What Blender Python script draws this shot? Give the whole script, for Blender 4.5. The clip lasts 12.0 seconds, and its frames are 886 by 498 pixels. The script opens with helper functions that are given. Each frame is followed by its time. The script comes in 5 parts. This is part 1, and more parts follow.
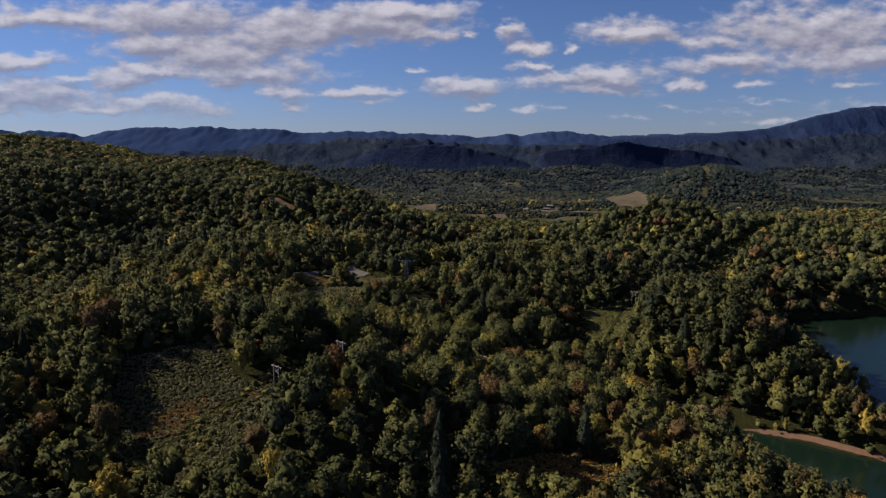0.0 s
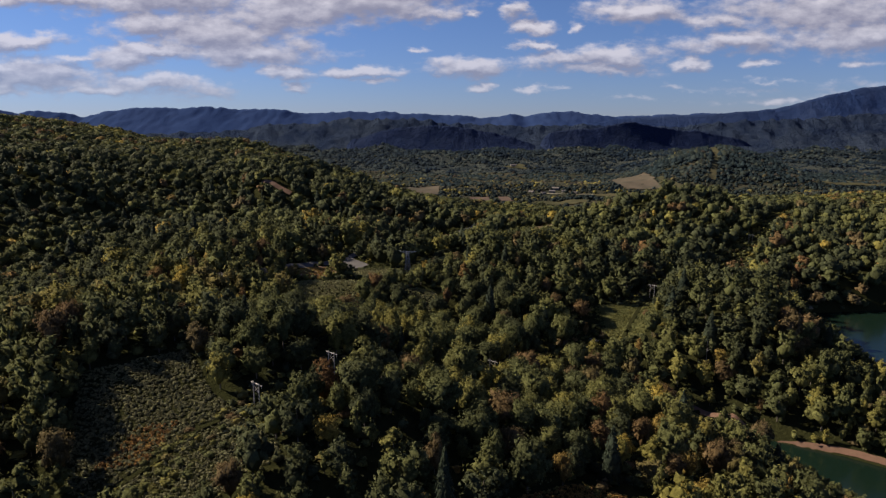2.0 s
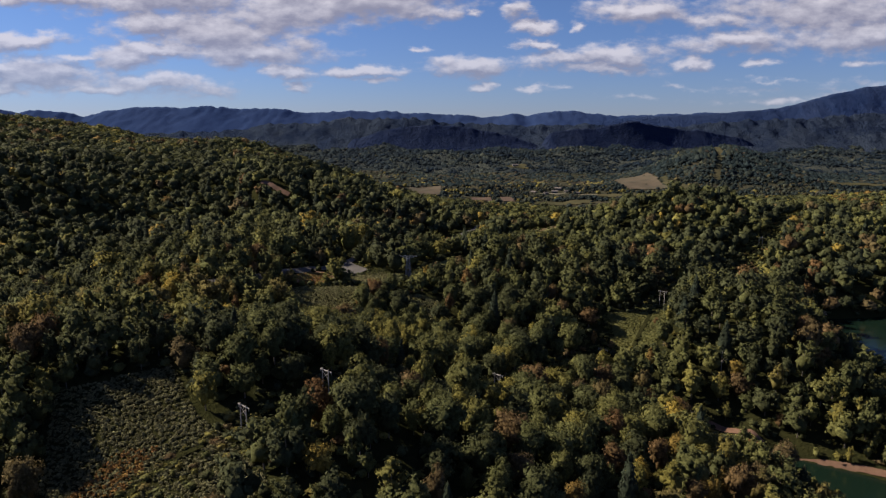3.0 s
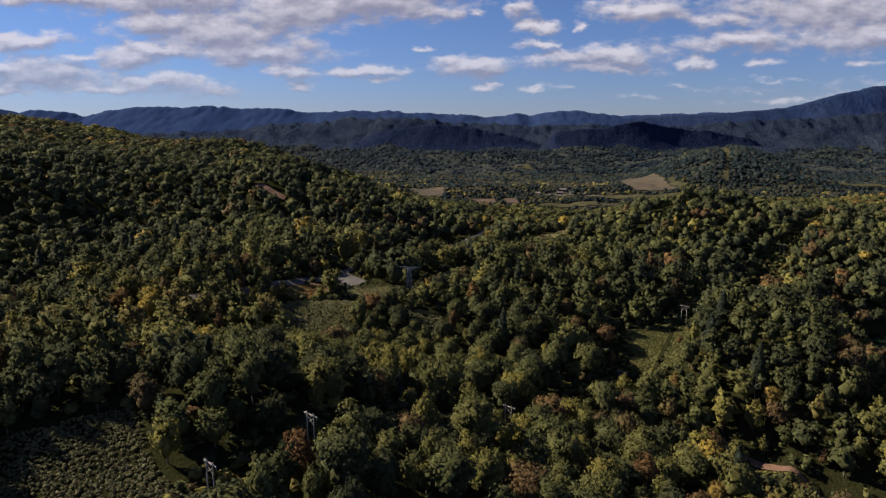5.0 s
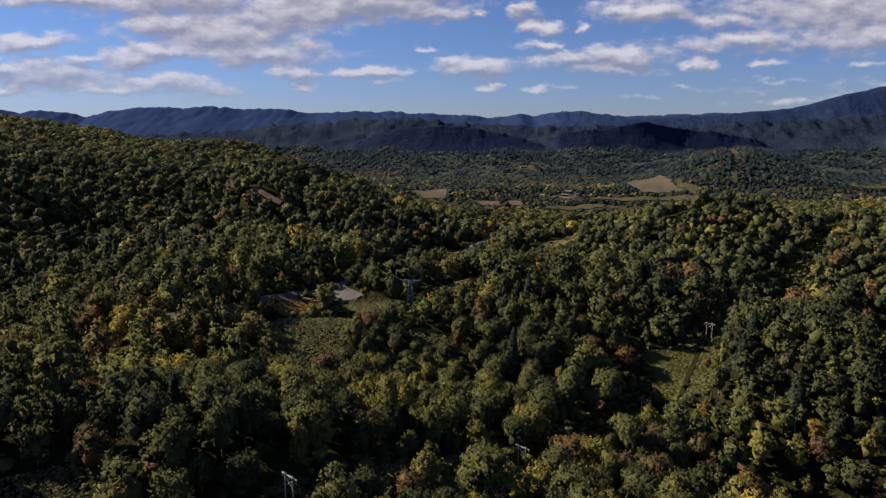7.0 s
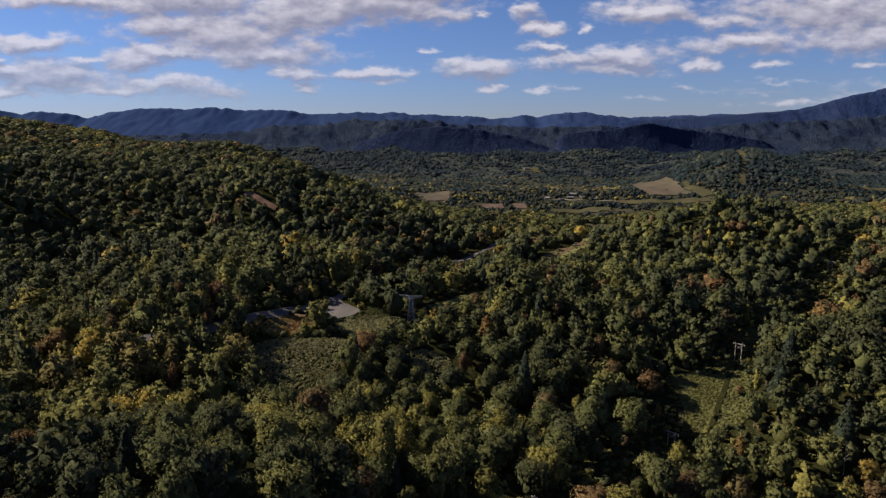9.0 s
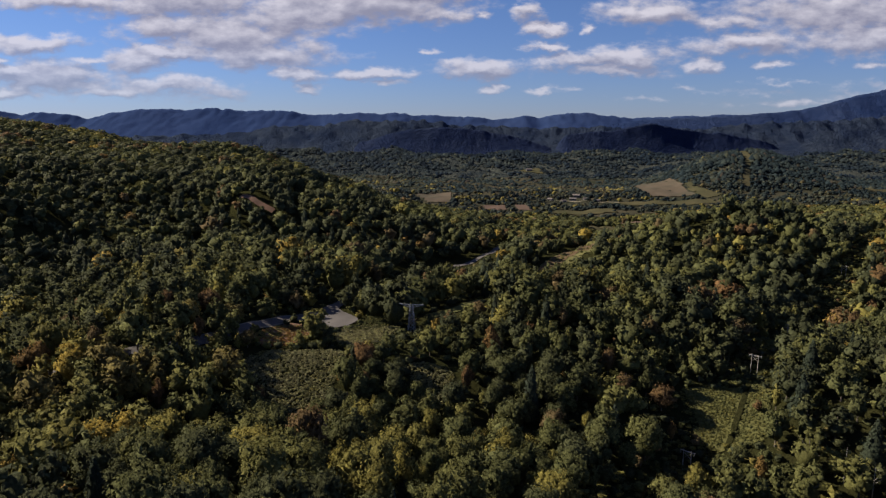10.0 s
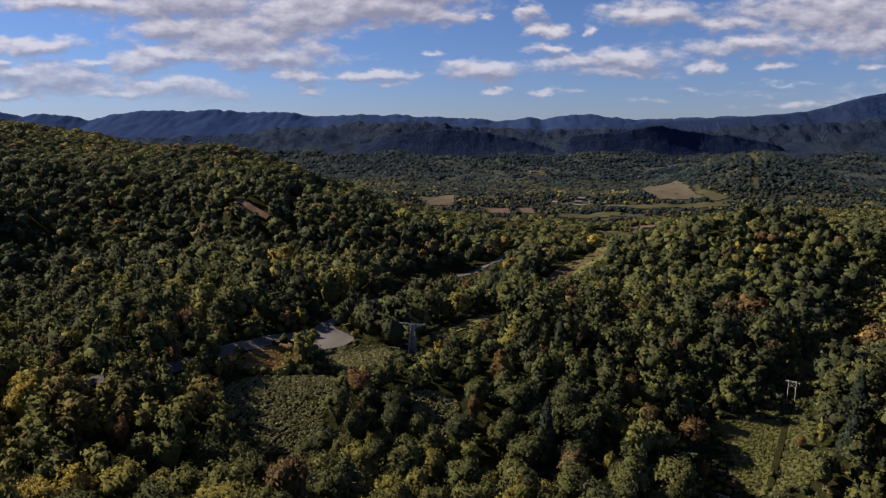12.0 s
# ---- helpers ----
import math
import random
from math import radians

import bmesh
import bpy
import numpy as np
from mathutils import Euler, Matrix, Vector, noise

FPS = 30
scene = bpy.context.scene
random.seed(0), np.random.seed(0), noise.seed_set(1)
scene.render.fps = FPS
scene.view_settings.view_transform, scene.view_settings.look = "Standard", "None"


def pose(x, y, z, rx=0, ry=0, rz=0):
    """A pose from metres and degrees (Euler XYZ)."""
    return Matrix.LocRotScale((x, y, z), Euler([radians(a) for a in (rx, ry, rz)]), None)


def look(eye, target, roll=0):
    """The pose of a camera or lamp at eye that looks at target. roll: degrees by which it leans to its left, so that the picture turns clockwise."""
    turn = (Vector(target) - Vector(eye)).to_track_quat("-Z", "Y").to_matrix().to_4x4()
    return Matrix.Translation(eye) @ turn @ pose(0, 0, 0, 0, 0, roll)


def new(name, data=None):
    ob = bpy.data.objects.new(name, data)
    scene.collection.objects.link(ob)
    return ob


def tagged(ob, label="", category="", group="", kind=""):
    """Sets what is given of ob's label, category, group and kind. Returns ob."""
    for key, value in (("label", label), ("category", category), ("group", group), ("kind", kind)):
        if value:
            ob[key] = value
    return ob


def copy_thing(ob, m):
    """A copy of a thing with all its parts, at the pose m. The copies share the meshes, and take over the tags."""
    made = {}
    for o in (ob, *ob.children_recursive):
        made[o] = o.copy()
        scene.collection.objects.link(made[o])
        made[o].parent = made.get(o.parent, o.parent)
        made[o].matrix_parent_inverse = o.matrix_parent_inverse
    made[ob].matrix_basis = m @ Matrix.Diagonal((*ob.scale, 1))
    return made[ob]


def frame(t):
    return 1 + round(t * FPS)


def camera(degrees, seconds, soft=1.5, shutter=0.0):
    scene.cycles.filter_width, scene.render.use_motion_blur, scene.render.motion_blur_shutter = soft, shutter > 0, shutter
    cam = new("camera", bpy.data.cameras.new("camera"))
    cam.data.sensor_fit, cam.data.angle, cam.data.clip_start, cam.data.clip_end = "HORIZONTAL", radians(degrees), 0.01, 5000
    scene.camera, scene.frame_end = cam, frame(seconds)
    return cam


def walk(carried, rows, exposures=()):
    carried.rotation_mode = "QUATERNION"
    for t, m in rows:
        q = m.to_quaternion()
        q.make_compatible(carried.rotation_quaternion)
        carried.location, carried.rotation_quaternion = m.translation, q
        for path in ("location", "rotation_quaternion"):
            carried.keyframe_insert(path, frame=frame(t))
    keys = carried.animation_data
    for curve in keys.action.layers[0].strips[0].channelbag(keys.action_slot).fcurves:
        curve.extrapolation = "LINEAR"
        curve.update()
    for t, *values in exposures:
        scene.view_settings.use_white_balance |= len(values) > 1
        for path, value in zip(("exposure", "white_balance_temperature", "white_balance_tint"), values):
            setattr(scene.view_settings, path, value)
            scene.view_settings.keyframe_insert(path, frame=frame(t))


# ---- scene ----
cam = camera(67.7, 12.0, 1.3)
PATH = [
    (0, 0.27, -23.484, 119.215, 80.739, 0.0, -0.141),
    (0.1, 0.234, -21.784, 119.246, 79.638, 0.0, -0.129),
    (0.2, 0.198, -20.087, 119.276, 79.306, 0.0, -0.116),
    (0.3, 0.161, -18.391, 119.307, 79.235, 0.0, -0.104),
    (0.5, 0.088, -15.006, 119.366, 79.214, 0.0, -0.079),
    (1, -0.1, -6.574, 119.511, 79.167, 0.0, -0.017),
    (1.5, -0.291, 1.811, 119.648, 79.127, 0.0, 0.044),
    (2, -0.488, 10.149, 119.778, 79.094, 0.0, 0.104),
    (2.5, -0.689, 18.44, 119.902, 79.067, 0.0, 0.164),
    (3, -0.895, 26.684, 120.017, 79.047, 0.0, 0.223),
    (4, -1.321, 43.032, 120.228, 79.024, 0.0, 0.34),
    (5, -1.766, 59.193, 120.41, 79.023, 0.0, 0.455),
    (6, -2.229, 75.166, 120.563, 79.039, 0.0, 0.57),
    (7, -2.712, 90.953, 120.687, 79.07, 0.0, 0.684),
    (8, -3.213, 106.552, 120.783, 79.114, 0.0, 0.797),
    (9, -3.732, 121.964, 120.851, 79.167, 0.0, 0.911),
    (10, -4.271, 137.188, 120.889, 79.226, 0.0, 1.026),
    (11, -4.828, 152.226, 120.899, 79.289, 0.0, 1.143),
    (12, -5.405, 167.076, 120.881, 79.353, 0.0, 1.261),
]
walk(cam, [(t, pose(x, y, z, rx, ry, rz)) for t, x, y, z, rx, ry, rz in PATH],
     [(0.0, 0.74), (0.5, 0.83), (1.5, 0.91), (3.0, 0.95), (12.0, 0.96)])

# ---- sky and sun ----
SUN_TO = Vector((-0.76, 0.30, 0.53)).normalized()
sun = new("sun", bpy.data.lights.new("sun", "SUN"))
sun.data.energy, sun.data.angle, sun.data.color = 5.3, radians(0.5), (1.0, 0.875, 0.70)
sun.matrix_world = look(SUN_TO * 50, (0, 0, 0))

world = bpy.data.worlds.new("sky")
scene.world = world
world.use_nodes = True
W = world.node_tree
W.nodes.clear()


def wn(kind, **values):
    n = W.nodes.new(kind)
    for k, v in values.items():
        if k == "op":
            n.operation = v
        elif k == "clamp":
            n.use_clamp = v
        elif k[0] == "i":
            socket = n.inputs[int(k[1:])]
            if isinstance(v, bpy.types.NodeSocket):
                W.links.new(v, socket)
            else:
                socket.default_value = v
    return n


def wm(op, a, b=0.0, c=0.0, clamp=False):
    return wn("ShaderNodeMath", op=op, i0=a, i1=b, i2=c, clamp=clamp).outputs[0]


def wv(op, a, b=(0, 0, 0), c=(0, 0, 0)):
    return wn("ShaderNodeVectorMath", op=op, i0=a, i1=b, i2=c)


sky = W.nodes.new("ShaderNodeTexSky")
sky.sky_type, sky.sun_disc = "NISHITA", False
sky.sun_elevation = math.asin(SUN_TO.z)
sky.sun_rotation = math.atan2(SUN_TO.x, SUN_TO.y)
sky.air_density, sky.dust_density, sky.ozone_density = 1.0, 0.0, 4.0

aim = W.nodes.new("ShaderNodeTexCoord").outputs["Generated"]
parts = wn("ShaderNodeSeparateXYZ", i0=aim)
ahead = wm("MAXIMUM", parts.outputs[1], 0.08)
flat = wn("ShaderNodeCombineXYZ", i0=wm("DIVIDE", parts.outputs[0], ahead), i1=wm("DIVIDE", parts.outputs[2], ahead), i2=0.0).outputs[0]

CLOUDS = []
DEEP = (-0.115, 0.158)


def cloud(x, y, rx, ry, dense=1.0):
    """A cumulus by its place in the sky ahead, in thousandths: across, up, half width, half height; and its density."""
    CLOUDS.append((x / 1000, y / 1000 - 0.011, rx / 900, ry / 800, dense))


# high, near clouds
cloud(-560, 190, 150, 16)
cloud(-400, 186, 190, 26)
cloud(-420, 150, 90, 20)
cloud(-330, 138, 130, 30)
cloud(-290, 112, 150, 20)
cloud(-420, 112, 90, 12)
cloud(-230, 168, 130, 32)
cloud(-100, 180, 140, 26)
cloud(-25, 166, 60, 16, 0.9)
cloud(-60, 196, 120, 14)
cloud(42, 166, 22, 8, 0.7)
cloud(105, 172, 26, 14)
cloud(130, 146, 34, 11)
cloud(190, 146, 20, 7, 0.8)
cloud(285, 168, 80, 18)
cloud(400, 152, 60, 14, 0.8)
cloud(560, 172, 190, 36)
cloud(620, 132, 160, 24)
cloud(430, 124, 110, 15, 0.9)
# middle row
cloud(-620, 125, 85, 14)
cloud(-690, 104, 24, 8, 0.8)
cloud(-660, 84, 110, 16)
cloud(-570, 68, 80, 12, 0.8)
cloud(-680, 58, 90, 10, 0.8)
cloud(-540, 100, 50, 7, 0.8)
cloud(-600, 80, 110, 26)
cloud(-414, 62, 115, 17, 0.9)
cloud(-474, 104, 60, 20)
cloud(-500, 56, 150, 8, 0.7)
cloud(-230, 82, 46, 11)
cloud(-215, 64, 28, 8, 0.8)
cloud(-120, 84, 66, 9, 0.9)
cloud(-98, 70, 26, 6, 0.6)
cloud(35, 90, 80, 15)
cloud(130, 120, 26, 9, 0.9)
cloud(180, 100, 70, 13)
cloud(245, 104, 80, 16)
cloud(230, 86, 80, 9, 0.9)
cloud(365, 96, 38, 9, 0.9)
# low, far strips
cloud(50, 60, 22, 7, 0.7)
cloud(130, 58, 40, 5, 0.6)
cloud(-40, 118, 18, 4, 0.5)
cloud(345, 60, 34, 5, 0.42)
cloud(275, 44, 34, 5, 0.4)
cloud(465, 94, 24, 5, 0.5)
cloud(600, 94, 34, 5, 0.45)
cloud(420, 58, 60, 4, 0.36)
cloud(480, 70, 50, 3, 0.3)
cloud(640, 62, 60, 6, 0.30)
cloud(600, 48, 70, 6, 0.28)
cloud(520, 40, 80, 4, 0.26)


def cloud_field(at):
    best = None
    for x, y, rx, ry, thickness in CLOUDS:
        n = wv("MULTIPLY_ADD", at, (1 / rx, 1 / ry, 0), (-x / rx, -y / ry, 0)).outputs[0]
        d = wn("ShaderNodeVectorMath", op="LENGTH", i0=n).outputs[1]
        f = wm("MULTIPLY_ADD", d, -thickness, thickness)
        best = f if best is None else wm("MAXIMUM", best, f)
    return best


def wnoise(at, scale, detail, rough=0.6):
    n = W.nodes.new("ShaderNodeTexNoise")
    n.inputs["Scale"].default_value, n.inputs["Detail"].default_value, n.inputs["Roughness"].default_value = scale, detail, rough
    W.links.new(at, n.inputs["Vector"])
    return n.outputs["Fac"]


plain = flat
swirl = W.nodes.new("ShaderNodeTexNoise")
swirl.inputs["Scale"].default_value, swirl.inputs["Detail"].default_value, swirl.inputs["Roughness"].default_value = 16.0, 5.0, 0.6
W.links.new(wv("MULTIPLY", plain, (1.0, 1.8, 1.0)).outputs[0], swirl.inputs["Vector"])
flat = wv("MULTIPLY_ADD", swirl.outputs["Color"], (0.085, 0.036, 0.0), wv("ADD", plain, (-0.0425, -0.018, 0)).outputs[0]).outputs[0]
stretched = wv("MULTIPLY", plain, (1.0, 2.0, 1.0)).outputs[0]
puff = wnoise(stretched, 26.0, 6.0, 0.54)
big = wnoise(stretched, 7.0, 3.0)
rag = wm("MULTIPLY_ADD", puff, 1.5, -0.75)
rag = wm("ADD", rag, wm("MULTIPLY_ADD", big, 0.9, -0.45))
front = wm("ADD", cloud_field(flat), rag)
lifted = wv("ADD", flat, (-0.006, 0.010, 0)).outputs[0]
lifted_plain = wv("ADD", plain, (-0.006, 0.010, 0)).outputs[0]
above = wm("ADD", cloud_field(lifted), wm("ADD", wm("MULTIPLY_ADD", wnoise(wv("MULTIPLY", lifted_plain, (1.0, 2.0, 1.0)).outputs[0], 26.0, 6.0, 0.54), 1.5, -0.75), wm("MULTIPLY_ADD", big, 0.9, -0.45)))
# the rest of the sky, out of view
elsewhere = wm("MULTIPLY_ADD", wnoise(aim, 4.0, 5.0), 4.0, -2.1)
is_ahead = wn("ShaderNodeMapRange", i0=parts.outputs[1], i1=0.5, i2=0.7).outputs[0]
high_up = wn("ShaderNodeMapRange", i0=parts.outputs[2], i1=0.20, i2=0.28).outputs[0]
in_view = wm("MULTIPLY", is_ahead, wm("SUBTRACT", 1.0, high_up))
cover = wm("ADD", wm("MULTIPLY", front, in_view), wm("MULTIPLY", elsewhere, wm("SUBTRACT", 1.0, in_view)))
dense = wn("ShaderNodeMapRange", i0=cover, i1=-0.10, i2=0.60)
dense.interpolation_type = "SMOOTHSTEP"
lit = wn("ShaderNodeMapRange", i0=wm("SUBTRACT", front, above), i1=-0.35, i2=0.55)
thick = wn("ShaderNodeMapRange", i0=above, i1=0.15, i2=1.1).outputs[0]
deep = wn("ShaderNodeVectorMath", op="LENGTH", i0=wv("MULTIPLY_ADD", flat, (1 / 0.065, 1 / 0.021, 0), (DEEP[0] / -0.065, DEEP[1] / -0.021, 0)).outputs[0]).outputs[1]
deep = wn("ShaderNodeMapRange", i0=deep, i1=1.0, i2=0.2, i3=1.0, i4=0.1).outputs[0]
bright = wm("MULTIPLY", wm("MULTIPLY", lit.outputs[0], wm("MULTIPLY_ADD", thick, -0.35, 1.0)), deep)
tone = W.nodes.new("ShaderNodeValToRGB")
W.links.new(bright, tone.inputs[0])
tone.color_ramp.elements[0].color = (4.1, 4.0, 5.3, 1)
tone.color_ramp.elements[1].color = (10.2, 9.7, 10.7, 1)
SKY_STRENGTH = 0.0365
tinted = wn("ShaderNodeMix")
tinted.data_type, tinted.blend_type = "RGBA", "MULTIPLY"
tinted.inputs["Factor"].default_value = 1.0
haze = wn("ShaderNodeMapRange", i0=parts.outputs[2], i1=0.0, i2=0.16)
air = W.nodes.new("ShaderNodeValToRGB")
air.color_ramp.elements[0].color = (0.61, 0.74, 1.30, 1)
air.color_ramp.elements[1].color = (0.72, 0.82, 1.22, 1)
W.links.new(haze.outputs[0], air.inputs[0])
W.links.new(air.outputs[0], tinted.inputs["B"])
W.links.new(sky.outputs[0], tinted.inputs["A"])
mixed = wn("ShaderNodeMix")
mixed.data_type = "RGBA"
thin = wn("ShaderNodeMapRange", i0=parts.outputs[2], i1=0.03, i2=0.12, i3=0.60, i4=0.90).outputs[0]
W.links.new(wm("MULTIPLY", dense.outputs[0], thin), mixed.inputs["Factor"])
W.links.new(tinted.outputs["Result"], mixed.inputs["A"])
W.links.new(tone.outputs[0], mixed.inputs["B"])
back = wn("ShaderNodeBackground")
back.inputs["Strength"].default_value = SKY_STRENGTH
W.links.new(mixed.outputs["Result"], back.inputs["Color"])
W.links.new(back.outputs[0], wn("ShaderNodeOutputWorld").inputs[0])


# ---- materials ----
def node_material(name, rough=0.8, spec=0.3):
    m = bpy.data.materials.new(name)
    m.use_nodes = True
    p = m.node_tree.nodes["Principled BSDF"]
    p.inputs["Roughness"].default_value = rough
    p.inputs["Specular IOR Level"].default_value = spec
    return m, m.node_tree, p


def noise_node(tree, scale, detail=4.0, rough=0.6):
    n = tree.nodes.new("ShaderNodeTexNoise")
    n.inputs["Scale"].default_value, n.inputs["Detail"].default_value, n.inputs["Roughness"].default_value = scale, detail, rough
    place = tree.nodes.new("ShaderNodeNewGeometry")
    tree.links.new(place.outputs["Position"], n.inputs["Vector"])
    return n.outputs["Fac"]


def ramp_node(tree, fac, stops):
    r = tree.nodes.new("ShaderNodeValToRGB")
    e = r.color_ramp.elements
    while len(e) < len(stops):
        e.new(0.5)
    for el, (at, c) in zip(e, stops):
        el.position, el.color = at, (*c, 1)
    tree.links.new(fac, r.inputs[0])
    return r.outputs[0]


def mix_node(tree, fac, a, b, blend="MIX"):
    n = tree.nodes.new("ShaderNodeMix")
    n.data_type, n.blend_type = "RGBA", blend
    for socket, v in ((n.inputs["Factor"], fac), (n.inputs["A"], a), (n.inputs["B"], b)):
        if isinstance(v, bpy.types.NodeSocket):
            tree.links.new(v, socket)
        else:
            socket.default_value = v
    return n.outputs["Result"]


def earth(name, small, large, stops, stops2, rough=0.9, bump=0.4, depth=0.3, spec=0.1):
    """Ground: two scales of mottling and a fine relief."""
    m, tree, p = node_material(name, rough, spec)
    fine = ramp_node(tree, noise_node(tree, small, 6.0, 0.7), stops)
    wide = ramp_node(tree, noise_node(tree, large, 3.0), stops2)
    tree.links.new(mix_node(tree, 0.5, fine, wide), p.inputs["Base Color"])
    b = tree.nodes.new("ShaderNodeBump")
    b.inputs["Strength"].default_value, b.inputs["Distance"].default_value = bump, depth
    tree.links.new(noise_node(tree, small * 2, 5.0, 0.7), b.inputs["Height"])
    tree.links.new(b.outputs[0], p.inputs["Normal"])
    return m


def leafage(name, stops, vary=0.6, glow_through=0.26):
    """Foliage: hue by the tree's own tint, brightness by leaf clump, light coming through the leaf."""
    m, tree, p = node_material(name, 0.8, 0.03)
    tint = tree.nodes.new("ShaderNodeAttribute")
    tint.attribute_name = "tint"
    info = tree.nodes.new("ShaderNodeObjectInfo")
    spread = tree.nodes.new("ShaderNodeMath")
    spread.operation, spread.inputs[1].default_value, spread.inputs[2].default_value = "MULTIPLY_ADD", 0.10, -0.05
    tree.links.new(info.outputs["Random"], spread.inputs[0])
    total = tree.nodes.new("ShaderNodeMath")
    tree.links.new(tint.outputs["Fac"], total.inputs[0])
    tree.links.new(spread.outputs[0], total.inputs[1])
    base = ramp_node(tree, total.outputs[0], stops)
    geo = tree.nodes.new("ShaderNodeNewGeometry")
    light = ramp_node(tree, geo.outputs["Random Per Island"], [(0.0, (1 - vary,) * 3), (1.0, (1 + vary,) * 3)])
    shade = mix_node(tree, 1.0, base, light, "MULTIPLY")
    mottled = mix_node(tree, 1.0, shade, ramp_node(tree, noise_node(tree, 1.3, 5.0, 0.8), [(0.32, (0.58, 0.60, 0.54)), (0.68, (1.44, 1.41, 1.30))]), "MULTIPLY")
    tree.links.new(mottled, p.inputs["Base Color"])
    b = tree.nodes.new("ShaderNodeBump")
    b.inputs["Strength"].default_value, b.inputs["Distance"].default_value = 0.8, 0.6
    tree.links.new(noise_node(tree, 2.2, 4.0, 0.75), b.inputs["Height"])
    tree.links.new(b.outputs[0], p.inputs["Normal"])
    t = tree.nodes.new("ShaderNodeBsdfTranslucent")
    tree.links.new(mottled, t.inputs["Color"])
    mixer = tree.nodes.new("ShaderNodeMixShader")
    mixer.inputs[0].default_value = glow_through
    tree.links.new(p.outputs[0], mixer.inputs[1])
    tree.links.new(t.outputs[0], mixer.inputs[2])
    tree.links.new(mixer.outputs[0], tree.nodes["Material Output"].inputs["Surface"])
    return m


# tint: 0 conifer, .2 deep green, .4 green, .55 olive, .7 yellow green, .8 brown, .9 rust, 1 gold
LEAF_STOPS = [(0.0, (0.031, 0.040, 0.031)), (0.2, (0.053, 0.058, 0.031)), (0.4, (0.080, 0.085, 0.037)), (0.55, (0.110, 0.108, 0.041)),
              (0.70, (0.168, 0.146, 0.043)), (0.77, (0.100, 0.077, 0.043)), (0.88, (0.128, 0.075, 0.038)), (1.0, (0.27, 0.20, 0.050))]
VINE_STOPS = [(0.0, (0.04, 0.05, 0.026)), (0.4, (0.146, 0.136, 0.080)), (0.6, (0.186, 0.180, 0.098)), (0.75, (0.20, 0.18, 0.06)), (0.85, (0.19, 0.10, 0.045)), (1.0, (0.26, 0.16, 0.05))]
# far leaf colours are blued and dulled to imitate haze
HAZY_FAR_STOPS = [(0.0, (0.016, 0.025, 0.031)), (0.4, (0.026, 0.035, 0.037)), (0.7, (0.053, 0.058, 0.044)), (0.9, (0.046, 0.040, 0.036)), (1.0, (0.15, 0.13, 0.045))]
HAZY_SLOPE_STOPS = [(0.0, (0.011, 0.018, 0.029)), (0.4, (0.020, 0.028, 0.034)), (0.7, (0.038, 0.046, 0.045)), (1.0, (0.062, 0.062, 0.044))]
leaf_mat = leafage("foliage", LEAF_STOPS, 0.36, 0.2)
far_leaf_mat = leafage("hazy_valley_foliage", HAZY_FAR_STOPS, 0.45, 0.2)
slope_leaf_mat = leafage("hazy_slope_foliage", HAZY_SLOPE_STOPS, 0.45, 0.2)
vine_mat = leafage("vine_leaves", VINE_STOPS, 0.6, 0.2)
bark_mat = earth("bark", 3.0, 0.4, [(0.3, (0.06, 0.05, 0.04)), (0.7, (0.16, 0.14, 0.12))], [(0.3, (0.09, 0.075, 0.06)), (0.7, (0.14, 0.12, 0.10))])
floor_mat = earth("forest_floor", 0.35, 0.02, [(0.3, (0.012, 0.014, 0.006)), (0.7, (0.034, 0.035, 0.013))], [(0.3, (0.014, 0.016, 0.007)), (0.7, (0.030, 0.028, 0.012))], bump=1.0, depth=1.0, spec=0.0)
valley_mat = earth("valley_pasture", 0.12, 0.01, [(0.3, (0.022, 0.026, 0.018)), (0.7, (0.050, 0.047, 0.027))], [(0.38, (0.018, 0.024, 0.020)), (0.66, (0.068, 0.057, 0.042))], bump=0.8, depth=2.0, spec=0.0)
meadow_mat = earth("dull_meadow", 0.15, 0.012, [(0.3, (0.036, 0.038, 0.022)), (0.7, (0.072, 0.064, 0.036))], [(0.3, (0.034, 0.038, 0.022)), (0.7, (0.080, 0.066, 0.038))], spec=0.0)
# blue in the base colour stands in for haze over the foothills
hill_mat = earth("hazy_hill_forest", 0.045, 0.006, [(0.36, (0.013, 0.021, 0.046)), (0.64, (0.036, 0.048, 0.072))], [(0.40, (0.014, 0.023, 0.050)), (0.60, (0.034, 0.045, 0.066))], bump=1.0, depth=16.0, spec=0.0)
# dark blue base holds the cloud shade and haze of two hills
ridge_mat = earth("cloud_shaded_ridge", 0.05, 0.009, [(0.38, (0.012, 0.020, 0.052)), (0.62, (0.024, 0.033, 0.066))], [(0.40, (0.013, 0.021, 0.054)), (0.60, (0.022, 0.031, 0.062))], bump=1.0, depth=14.0, spec=0.0)
# slope ground blued and muted in its colour, as haze would
slope_mat = earth("hazy_slope", 0.06, 0.008, [(0.36, (0.014, 0.021, 0.027)), (0.64, (0.044, 0.052, 0.050))], [(0.40, (0.016, 0.023, 0.029)), (0.60, (0.064, 0.067, 0.054))], bump=1.0, depth=8.0, spec=0.0)
asphalt_mat = earth("asphalt", 0.8, 0.06, [(0.3, (0.075, 0.070, 0.069)), (0.7, (0.112, 0.104, 0.102))], [(0.3, (0.070, 0.066, 0.064)), (0.7, (0.115, 0.106, 0.103))], 0.95, 0.1, 0.05, 0.02)
shoulder_mat = earth("gravel_shoulder", 0.6, 0.06, [(0.3, (0.13, 0.11, 0.085)), (0.7, (0.22, 0.19, 0.15))], [(0.3, (0.10, 0.10, 0.06)), (0.7, (0.20, 0.17, 0.13))])
